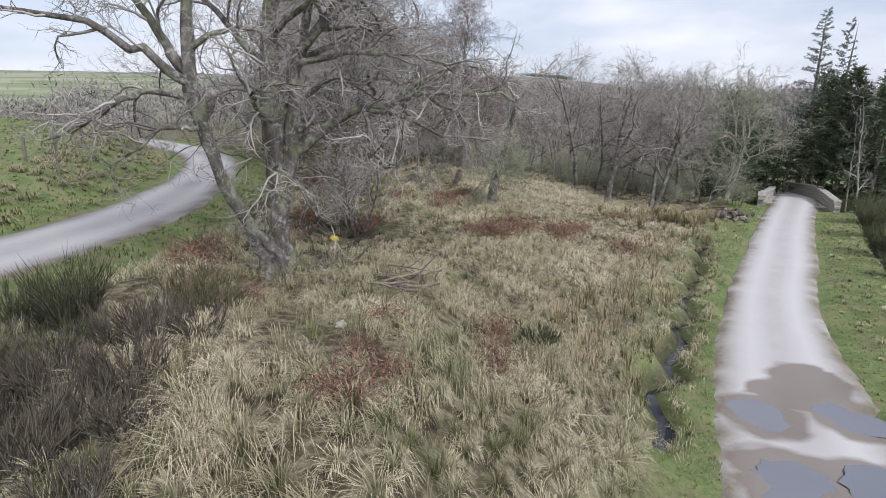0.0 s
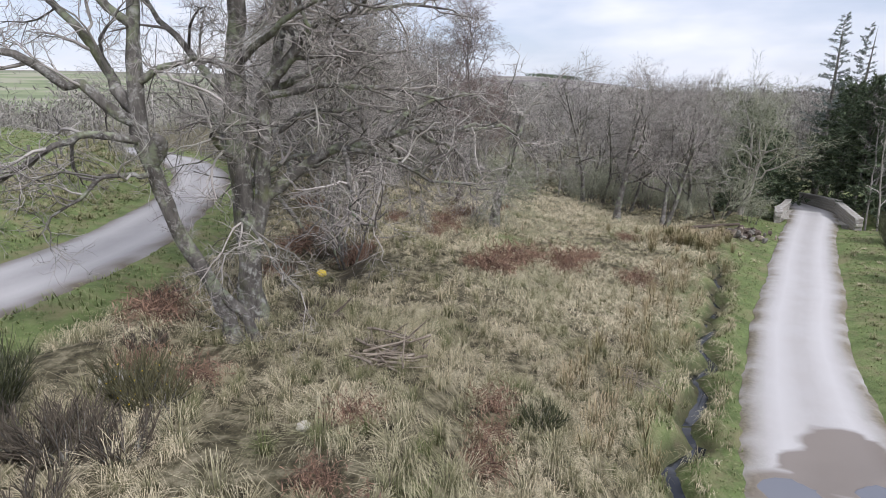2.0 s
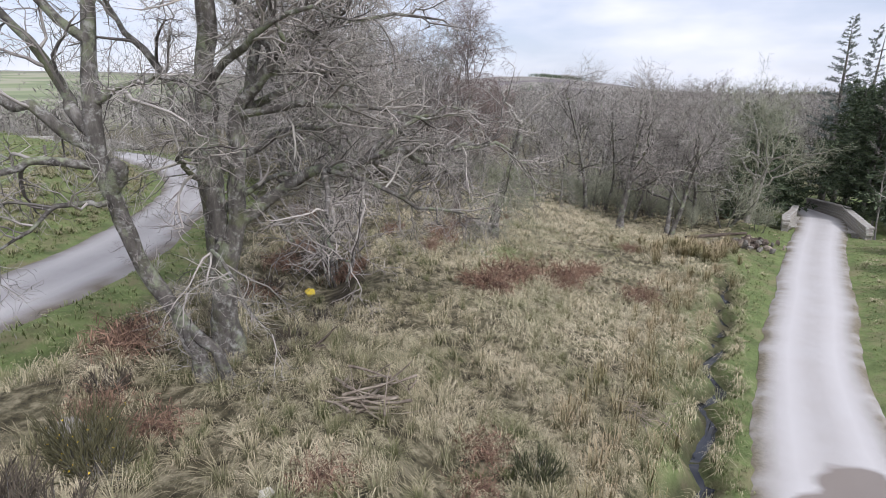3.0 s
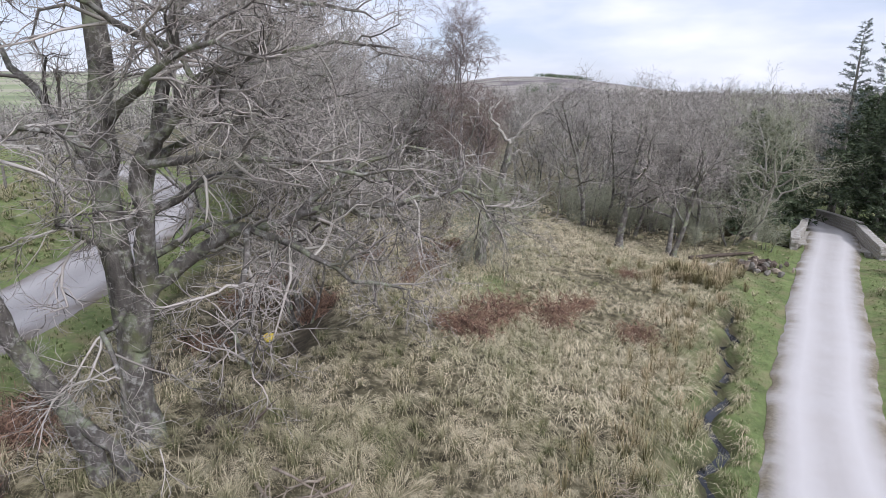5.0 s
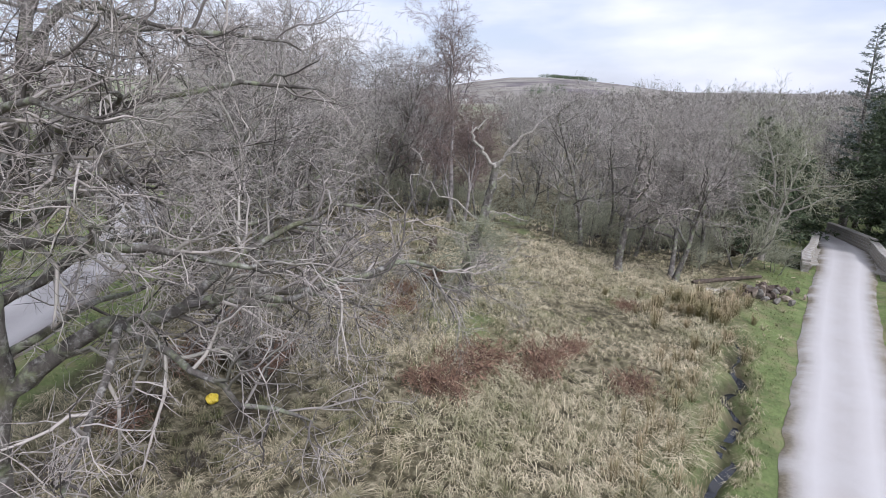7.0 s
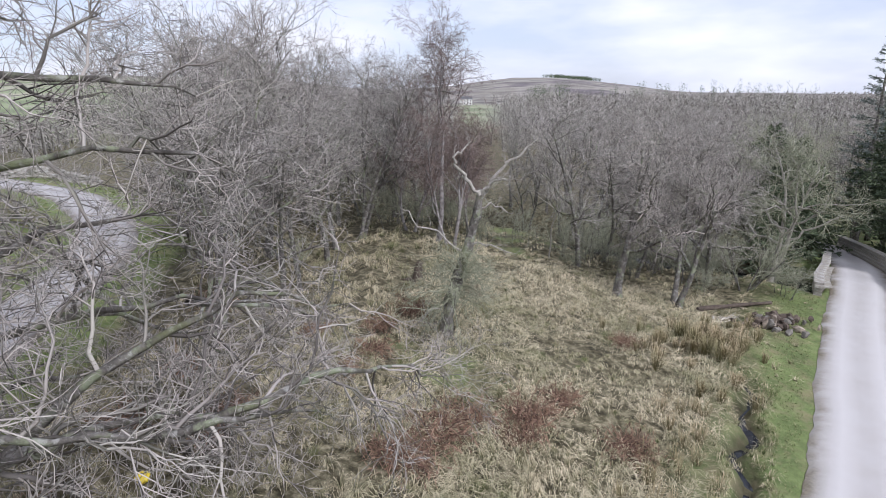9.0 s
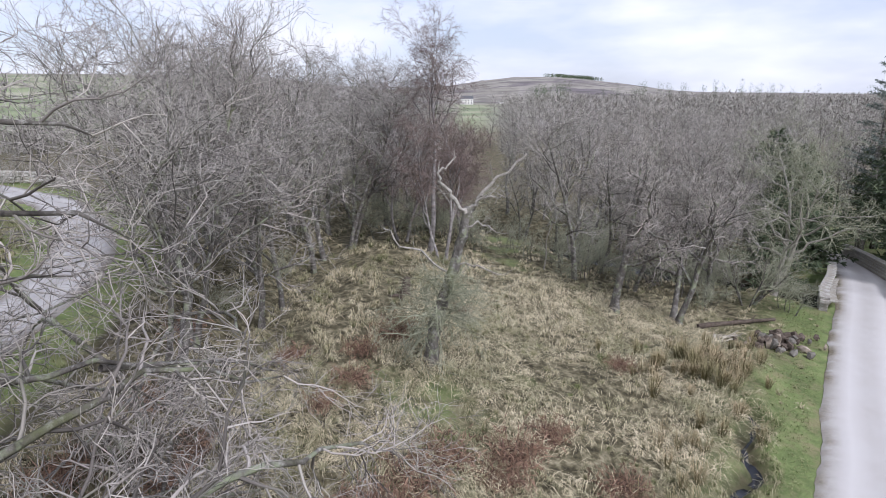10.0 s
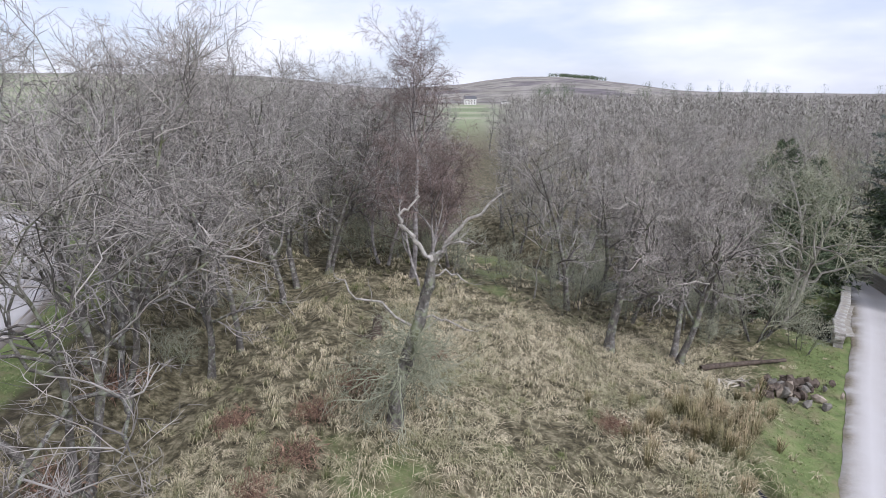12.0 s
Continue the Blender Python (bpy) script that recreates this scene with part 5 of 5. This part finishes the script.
def thicket(name, x, y, height, width, n, seed, twig, label):
    rng = np.random.default_rng(seed)
    fine = Buf()
    root = tagged(new(name), label, "bush")
    for k in range(n):
        wood = Buf()
        a, q = rng.uniform(0, 2 * np.pi), rng.uniform(0, 1)
        p = (width * q * math.cos(a) * 0.6, width * q * math.sin(a) * 0.6, -0.05)
        pts = wiggly(rng, p, (0.5 * math.cos(a) * q, 0.5 * math.sin(a) * q, 1), height * rng.uniform(0.5, 1), 5, 0.15)
        wood.tube(pts, np.linspace(0.025, 0.006, 6), 3)
        wood.object("stem", BARK, root)
        spawn(rng, fine, fine, pts, 0.02, 0.006, 0, dict(THIN, count=(7, 5, 3), length=(height * 0.4, 0.6, 0.4), radius=(0.016, 0.011, 0.009), segments=(3, 2, 1), sides=(3, 3, 3), tip=0.007))
    fine.object("twig", twig, root)
    root.matrix_basis = pose(x, y, land1(x, y))
    return root


t1 = thicket("thorn_bush", -26, 50, 2.6, 2.2, 7, 401, TWIG_FAR, "bare thorn bush along the field wall")
for k, (x, y, s) in enumerate([(-36, 62, 1.2), (-44, 66, 1.5), (-50, 70, 1.6), (-54, 74, 1.8), (-48, 76, 1.6), (-19.8, 36.5, 0.5), (-21.4, 38.2, 0.55), (-18.0, 36.6, 0.6), (-18.8, 34.6, 0.5), (-17.6, 33.2, 0.4)]):
    ob = copy_thing(t1, pose(x, y, land1(x, y), 0, 0, 57 * k))
    ob.scale = (s, s, s)
t3 = thicket("scrub_bush", 12.4, 44.6, 2.4, 2.0, 5, 403, TWIG_GREEN, "low bare greenish scrub under the trees")
rng_s = np.random.default_rng(404)
placed = 0
while placed < 44:
    x, y = rng_s.uniform(-9, 24), rng_s.uniform(41, 62)
    if not clear_of(x, y, 4, 4, 2.6) or (x - 7.5) ** 2 + ((y - 49) * 0.6) ** 2 < 12 or (x < 7 and y < 45):
        continue
    ob = copy_thing(t3, pose(x, y, land1(x, y), 0, 0, rng_s.uniform(0, 360)))
    s = rng_s.uniform(0.7, 1.5)
    ob.scale = (s * 1.2, s * 1.2, s)
    placed += 1
t2 = thicket("willow_bush", 9.4, 43.5, 2.2, 1.2, 7, 402, TWIG_GREEN, "bare greenish scrub at the wood edge")
for k, (x, y, s) in enumerate([(13, 41.5, 0.8), (17, 42, 1.0), (16.5, 39.4, 0.8), (20.5, 39.0, 0.9), (6.4, 46, 1.0), (12.5, 46, 1.2), (16, 46, 1.2), (22.6, 44, 1.1), (18, 51, 1.3), (-6, 31, 0.8), (-5.6, 37, 0.8), (9.4, 40.4, 0.6), (11, 43, 1.0), (14.6, 43.4, 1.1), (18.4, 44.6, 1.1), (20, 46.5, 1.3), (4.6, 44.5, 0.8), (-1.6, 48, 1.1), (-6.5, 44, 1.0), (-8, 50, 1.2), (1.5, 50, 1.1), (12, 50, 1.3)]):
    ob = copy_thing(t2, pose(x, y, land1(x, y), 0, 0, 71 * k))
    ob.scale = (s, s, s)


# ---- far house and plantation ----
def farmhouse(x, y, s=1.0):
    root = tagged(new("farmhouse"), "white two-storey farmhouse far across the valley", "house")
    part("wall", box_bm(13, 7, 6, (0, 0, 3)), WHITE, root)
    bm = bmesh.new()
    vs = [bm.verts.new(p) for p in ((-6.8, -3.9, 5.8), (6.8, -3.9, 5.8), (6.8, 3.9, 5.8), (-6.8, 3.9, 5.8), (-6.8, 0, 9), (6.8, 0, 9))]
    for f in ((0, 1, 5, 4), (2, 3, 4, 5), (1, 2, 5), (3, 0, 4), (0, 3, 2, 1)):
        bm.faces.new([vs[i] for i in f])
    roof = part("roof", bm, SLATE, root)
    for k in (-5.6, 5.6):
        part("chimney", box_bm(1.0, 1.2, 1.8, (k, 0, 9.4), 0.05), STONE, roof)
    for k in range(4):
        for h in (1.6, 4.4):
            w = part("window", box_bm(1.1, 0.1, 1.5, (-4.6 + 3.05 * k, -3.52, h), 0.02), WHITE, root)
            part("pane", box_bm(0.9, 0.06, 1.3, (-4.6 + 3.05 * k, -3.58, h)), DARKGLASS, w)
    root.matrix_basis = pose(x, y, land1(x, y), 0, 0, 6)


farmhouse(2.5, 640)
shedb = tagged(new("farm_shed"), "low pale farm shed beside the far farmhouse", "shed")
part("wall", box_bm(16, 6, 2.6, (0, 0, 1.3)), WHITE, shedb)
part("roof", box_bm(17, 7, 0.5, (0, 0, 2.9), 0.1), SLATE, shedb)
shedb.matrix_basis = pose(45, 650, land1(45, 650), 0, 0, 4)


def clump_wood(name, spots_xy, height, seed, mat, label, per=26, size=3.0):
    """Distant woodland as one mass of small ragged clumps."""
    rng = np.random.default_rng(seed)
    b = Buf()
    pts = np.array(spots_xy)
    zz = land(pts[:, 0], pts[:, 1])
    for (x, y), z in zip(pts, zz):
        h = height * rng.uniform(0.7, 1.15)
        b.tube(np.array([(x, y, z - 0.5), (x, y, z + h * 0.5), (x, y, z + h * 0.9)]), [0.25, 0.15, 0.05], 3)
        for k in range(per):
            f = rng.uniform(0.08, 1.0)
            w = size * 0.5 * math.sqrt(max(0.05, 1 - (2 * f - 1.15) ** 2 / 1.4))
            p = np.array([x + rng.normal() * w * 0.55, y + rng.normal() * w * 0.55, z + h * f])
            d = unit(rand_unit(rng) + np.array([0, 0, 0.9]))
            b.leaf(p, d, unit(np.cross(d, rand_unit(rng))), rng.uniform(0.5, 1.0) * size * 0.3, rng.uniform(0.08, 0.2) * size * 0.3)
    ob = b.object(name, mat, None, label)
    return tagged(ob, category="trees", kind="stuff")


rng_f = np.random.default_rng(88)


def polar(n, a0, a1, r0, r1):
    a, r = np.radians(rng_f.uniform(a0, a1, n)), rng_f.uniform(r0, r1, n)
    return np.stack([r * np.sin(a), r * np.cos(a)], 1)


clump_wood("far_plantation", np.concatenate([polar(120, 7.4, 12.8, 1560, 1660), polar(190, 8.6, 12.0, 1580, 1680)]), 8, 501, NEEDLE, "dark conifer plantation along the hill crest", 44, 9)
clump_wood("far_wood", np.concatenate([polar(760, 4, 44, 250, 620), polar(240, 9, 44, 170, 260), polar(220, -34, -6, 130, 330)]), 10.5, 502, TWIG_FAR, "bare brown woodland filling the valley", 64, 6.5)
clump_wood("far_conifers", np.concatenate([polar(26, 6, 10, 520, 600), polar(30, 13, 26, 560, 800), polar(14, 24, 36, 500, 800)]), 20, 503, NEEDLE, "scattered dark conifers across the valley", 120, 6)
clump_wood("far_hedgerow", np.concatenate([polar(50, -39, -33, 130, 165), polar(26, -29, -22, 170, 190), polar(110, -42, -10, 600, 1300)]), 6, 504, TWIG_FAR, "bare hedgerow trees between distant fields", 60, 5)


# ---- bracken ----
def bracken(name, seed, n=130):
    rng = np.random.default_rng(seed)
    b = Buf()
    for k in range(n):
        a = rng.uniform(0, 2 * np.pi)
        q = 0.38 * math.sqrt(rng.uniform(0, 1))
        p = np.array([q * math.cos(a), q * math.sin(a), 0.0])
        a2 = rng.uniform(0, 2 * np.pi)
        st = wiggly(rng, p, (math.cos(a2) * 0.8, math.sin(a2) * 0.8, 1.0), rng.uniform(0.45, 0.95), 4, 0.16, -0.30)
        st[:, 2] = np.maximum(st[:, 2], 0.02)
        b.tube(st, [0.006, 0.005, 0.004, 0.004, 0.003], 3)
        for j in range(5):
            u = rng.uniform(0.3, 1) * 3.99
            i = int(u)
            pp = st[i] + (st[i + 1] - st[i]) * (u - i)
            d = unit(rand_unit(rng) + np.array([0, 0, -0.4]))
            b.leaf(pp, d, unit(np.cross(d, rand_unit(rng))), rng.uniform(0.10, 0.24), rng.uniform(0.012, 0.03))
    ob = b.object(name, BRACKEN, None, "rust-brown clump of collapsed dead bracken")
    return tagged(ob, category="bracken", group="bracken clumps")


b_src = [bracken("bracken_clump", 601), bracken("bracken_clump", 602, 100)]
BRACKEN_AT = [(5.0, 23.6, 1.3), (4.6, 22.6, 1.0), (7.8, 23.2, 1.1), (2.5, 21.7, 1.3), (3.1, 22.9, 1.2), (2.0, 20.6, 1.0), (1.5, 20.8, 1.0), (-1.2, 7.3, 0.45), (-1.2, 6.0, 0.7), (-0.7, 6.7, 0.5), (0.9, 10.2, 0.6), (0.8, 9.2, 0.65),
              (1.1, 11.3, 0.7), (-5.9, 13.0, 1.0), (-5.2, 11.0, 0.7), (-6.4, 13.8, 0.9), (-1.1, 9.0, 0.6), (0.2, 26.0, 1.0), (-0.4, 24.5, 0.8), (1.0, 30.6, 1.1), (9.6, 30.4, 0.8), (-6.4, 28.8, 1.2), (-3.2, 21.6, 0.9), (-2.9, 22.6, 0.9), (-5.1, 20.6, 1.0),
              (-4.9, 17.6, 0.8), (6.2, 25.0, 0.9), (-3.9, 10.2, 0.7), (0.0, 28.5, 0.9), (-5.4, 24.6, 1.1), (-2.0, 27.4, 0.8), (3.4, 33.5, 0.9)]
for k, (x, y, s) in enumerate(BRACKEN_AT):
    m = pose(x, y, land1(x, y) + 0.04, 0, 0, 83 * k)
    if k < 2:
        b_src[k].matrix_basis = m @ Matrix.Diagonal((s, s, s * 1.5, 1))
    else:
        ob = copy_thing(b_src[k % 2], m)
        ob.scale = (s, s, s * 1.5)


# ---- grass ----
def blades(name, cx, cy, height, reach, per, width, mat, label, seed, droop=0.55, foot=0.10, tint=None, spread_up=0.35, joints=1):
    """Tufts of arching blades, as one mass. cx, cy, height, reach: one value a tuft. joints: bends in a blade."""
    rng = np.random.default_rng(seed)
    n = len(cx)
    cz = land(cx, cy)
    tint = rng.uniform(0, 1, n) if tint is None else tint
    X, Y, Z, H, R, T = (np.repeat(v, per) for v in (cx, cy, cz, height, reach, tint))
    m = n * per
    a = rng.uniform(0, 2 * np.pi, m)
    q = foot * np.sqrt(rng.uniform(0, 1, m)) * R / 0.35
    r = R * rng.uniform(0.3, 1.2, m) * np.repeat(rng.uniform(0.8, 1.2, n), per)
    # every tuft is combed a little to one side
    comb = np.repeat(6.0 * fbm(cx * 0.25, cy * 0.25, 15) - 0.9 + rng.normal(0, 0.7, n), per)
    r = r * (1 + 0.5 * np.cos(a - comb))
    h = H * rng.uniform(0.45, 1.2, m)
    bx, by = X + q * np.cos(a), Y + q * np.sin(a)
    w = width * rng.uniform(0.6, 1.4, m) * 0.5
    tw = rng.normal(0, 0.35, m)
    dr = droop * rng.uniform(0.5, 1.3, m)
    if joints == 1:
        prof = [(0.0, -0.03, 1.0, 0.0), (spread_up, 1.0, 1.0, 0.6), (1.0, None, 0.0, 1.0)]
    else:
        prof = [(0.0, -0.03, 1.0, 0.0), (0.2, 0.78, 1.0, 0.35), (0.58, 1.0, 0.8, 0.7), (1.0, None, 0.0, 1.0)]
    cols, along = [], []
    for out, up, fat, u in prof:
        aa = a + tw * u
        ca, sa = np.cos(aa), np.sin(aa)
        px, py = bx + r * out * ca, by + r * out * sa
        pz = Z + h * ((1 - dr) if up is None else up)
        if fat > 0:
            cols += [np.stack([px - sa * w * fat, py + ca * w * fat, pz], 1), np.stack([px + sa * w * fat, py - ca * w * fat, pz], 1)]
            along += [u, u]
        else:
            cols.append(np.stack([px, py, pz], 1))
            along.append(u)
    v = np.stack(cols, 1)
    k = v.shape[1]
    o = np.arange(m) * k
    quads = (k - 1) // 2 - 1
    faces, starts, at_ = [], [], 0
    for s in range(quads):
        faces += [o + 2 * s, o + 2 * s + 1, o + 2 * s + 3, o + 2 * s + 2]
        starts.append(at_)
        at_ += 4
    faces += [o + 2 * quads, o + 2 * quads + 1, o + 2 * quads + 2]
    starts.append(at_)
    at_ += 3
    me = bpy.data.meshes.new(name)
    me.vertices.add(m * k)
    me.vertices.foreach_set("co", v.ravel())
    me.loops.add(m * at_)
    me.loops.foreach_set("vertex_index", np.stack(faces, 1).ravel().astype(np.int32))
    me.polygons.add(m * (quads + 1))
    me.polygons.foreach_set("loop_start", (np.arange(m)[:, None] * at_ + np.array(starts)[None, :]).ravel().astype(np.int32))
    me.update(calc_edges=True)
    me.materials.append(mat)
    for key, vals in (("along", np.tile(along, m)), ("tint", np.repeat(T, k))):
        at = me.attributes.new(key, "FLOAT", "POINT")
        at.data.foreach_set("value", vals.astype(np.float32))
    ob = new(name, me)
    return tagged(ob, label, "grass", "", "stuff")


def jitter_grid(x0, x1, y0, y1, step, seed):
    rng = np.random.default_rng(seed)
    x, y = np.meshgrid(np.arange(x0, x1, step), np.arange(y0, y1, step))
    x, y = x.ravel() + rng.uniform(-0.45, 0.45, x.size) * step, y.ravel() + rng.uniform(-0.45, 0.45, y.size) * step
    return x, y, rng


KEEP_CLEAR = [(x, y, 0.42) for x, y, _, _ in SCRUB_AT] + [(-0.75, 11.4, 0.65), (-1.72, 8.75, 0.2), (-3.98, 19.8, 0.6), (5.0, 14.3, 0.4), (17.6, 34.6, 1.5), (15.8, 35.2, 0.6), (0.9, 34.6, 0.4)] + [(x, y, 0.32 * s) for x, y, s in BRACKEN_AT]


def rough_mask(x, y):
    free = np.ones(np.shape(x), bool)
    for cx, cy, cr in KEEP_CLEAR:
        free &= (x - cx) ** 2 + (y - cy) ** 2 > cr * cr
    d_r, _ = line_distance(ROAD_LINE, x, y)
    d_t, _ = line_distance(TRACK_LINE, x, y)
    d_d, _ = line_distance(DITCH_LINE, x, y)
    d_b, _ = line_distance(BURN_LINE, x, y)
    free &= scarp(x, y) < 0.4
    return free & (d_r > 2.5) & (np.abs(d_t) > 2.1) & (np.abs(d_d) > 0.46) & (np.abs(d_b) > 3.2)


def tussocks(name, x0, x1, y0, y1, step, per, width, seed, joints=2):
    x, y, rng = jitter_grid(x0, x1, y0, y1, step, seed)
    ok = rough_mask(x, y) & (greenness(x, y) < rng.uniform(0.1, 0.7, x.size)) & (line_distance(TRACK_LINE, x, y)[0] < 0)
    bare = (fbm(x * 1.1, y * 1.1, 51) > 0.24) | ((x < -3.3) & (y > 22) & (rng.uniform(0, 1, x.size) > 0.35)) | ((x < -2.7) & (y > 9.5) & (y < 22) & (rng.uniform(0, 1, x.size) > 0.6))
    ok &= ~bare
    x, y = x[ok], y[ok]
    n = len(x)
    big = rng.uniform(0.65, 1.45, n) * (1 + 0.5 * fbm(x * 0.4, y * 0.4, 61))
    big = big * (1 - 0.35 * smooth(3, 6, x) * smooth(19, 23, y))
    lot = rng.uniform(0, 1, n)
    tint = np.where(lot < 0.55, rng.uniform(0.0, 0.28, n), np.where(lot < 0.85, rng.uniform(0.3, 0.5, n), rng.uniform(0.55, 0.9, n)))
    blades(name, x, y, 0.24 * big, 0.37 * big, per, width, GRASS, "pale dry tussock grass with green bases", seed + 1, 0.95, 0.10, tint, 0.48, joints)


tussocks("tussock_grass", -7.5, 7.0, 2.5, 15, 0.43, 105, 0.0050, 701)
tussocks("tussock_grass", -9.5, 13, 15, 27, 0.50, 66, 0.0080, 703)
tussocks("tussock_grass", -11, 21, 27, 43, 0.60, 44, 0.013, 705, 1)
tussocks("tussock_grass", -14, 30, 43, 60, 0.9, 20, 0.04, 707, 1)


def bank_tussocks():
    x, y, rng = jitter_grid(-24, -11, 6, 42, 0.46, 711)
    d, _ = line_distance(ROAD_LINE, x, y)
    ok = (d < -2.5 + 0.3 * rng.normal(size=x.size)) & (d > -6.2) & (fbm(x * 0.6, y * 0.6, 53) > -0.18)
    x, y = x[ok], y[ok]
    big = rng.uniform(0.5, 1.1, len(x))
    blades("bank_grass", x, y, 0.26 * big, 0.45 * big, 34, 0.018, GRASS, "rough brown-green grass on the road bank", 712, 0.7, 0.1, np.clip(rng.uniform(0.5, 1.5, len(x)), 0, 1), 0.45)


bank_tussocks()


def turf(name, x0, x1, y0, y1, step, seed, width, height):
    x, y, rng = jitter_grid(x0, x1, y0, y1, step, seed)
    d_r, _ = line_distance(ROAD_LINE, x, y)
    d_t, _ = line_distance(TRACK_LINE, x, y)
    d_d, _ = line_distance(DITCH_LINE, x, y)
    ok = (greenness(x, y) > rng.uniform(0.2, 0.9, x.size)) & (np.abs(d_r) > 1.95) & (np.abs(d_t) > 1.75) & (np.abs(d_d) > 0.4)
    x, y = x[ok], y[ok]
    n = len(x)
    k = rng.uniform(0.6, 1.4, n) * (1 + 0.8 * np.clip(fbm(x * 0.7, y * 0.7, 71), -0.5, 1))
    blades(name, x, y, height * k, height * 1.3 * k, 6, width, TURF, "short green grass of the verge", seed + 1, 0.35, 0.2)


turf("verge_grass", 2.5, 26, 5, 40, 0.25, 801, 0.014, 0.075)
turf("verge_grass", -15, -4, 6, 40, 0.28, 803, 0.018, 0.12)
turf("field_grass", -45, -13, 6, 60, 0.62, 805, 0.04, 0.10)

vx, vy, rng_v = jitter_grid(4, 30, 6, 42, 0.75, 821)
vd, _ = line_distance(TRACK_LINE, vx, vy)
keep_v = (np.abs(vd) > 2.0) & (np.abs(vd) < 9) & (greenness(vx, vy) > 0.5) & (rng_v.uniform(0, 1, vx.size) < np.where(vd > 0, 0.6, 0.28))
vx, vy = vx[keep_v], vy[keep_v]
vs_ = rng_v.uniform(0.4, 1.1, len(vx))
blades("verge_tuft", vx, vy, 0.20 * vs_, 0.30 * vs_, 30, 0.012, GRASS, "coarse straw tufts scattered over the verge", 822, 0.6, 0.1, None, 0.45)

# upright rushes
rng_r = np.random.default_rng(811)
rx = np.concatenate([rng_r.normal(13.4, 0.75, 46), rng_r.normal(11.0, 1.6, 22), rng_r.normal(15.2, 0.7, 14)])
ry = np.concatenate([rng_r.normal(31.2, 1.0, 46), rng_r.normal(30.0, 1.8, 22), rng_r.normal(32.8, 0.8, 14)])
rh = rng_r.uniform(0.4, 0.72, len(rx))
blades("rush_clump", rx, ry, rh, rh * 0.55, 60, 0.011, RUSH, "tall tawny upright rushes", 812, 0.12, 0.14, None, 0.5)
rx, ry, rng_r = jitter_grid(2, 11, 11, 27, 0.8, 813)
keep_r = rough_mask(rx, ry) & (np.abs(line_distance(DITCH_LINE, rx, ry)[0] + 1.2) < 1.2)
rx, ry = rx[keep_r], ry[keep_r]
blades("rush_clump", rx, ry, np.full(len(rx), 0.55), np.full(len(rx), 0.34), 40, 0.012, RUSH, "brown rushes along the ditch", 814, 0.25, 0.14, None, 0.5)

# grass hanging over the ditch
hx, hy, rng_h = jitter_grid(3.5, 16.5, 9, 29, 0.2, 815)
hd = np.abs(line_distance(DITCH_LINE, hx, hy)[0])
keep_h = (hd > 0.40) & (hd < 0.66) & (rng_h.uniform(0, 1, hx.size) < 0.55)
hx, hy = hx[keep_h], hy[keep_h]
hs = rng_h.uniform(0.6, 1.3, len(hx))
blades("ditch_grass", hx, hy, 0.22 * hs, 0.30 * hs, 22, 0.011, GRASS, "straw and green grass hanging over the ditch", 816, 0.8, 0.1, None, 0.5)

# straw laid flat by winter
fx, fy, rng_l = jitter_grid(1.5, 17, 17, 40, 0.5, 817)
keep_f = rough_mask(fx, fy) & (greenness(fx, fy) < 0.5) & (fbm(fx * 0.5, fy * 0.5, 91) > -0.22)
fx, fy = fx[keep_f], fy[keep_f]
fs = rng_l.uniform(0.7, 1.3, len(fx))
blades("flattened_straw", fx, fy, 0.19 * fs, 0.62 * fs, 30, 0.013, GRASS, "pale dead grass laid flat by winter", 818, 0.7, 0.3, np.zeros(len(fx)), 0.4)
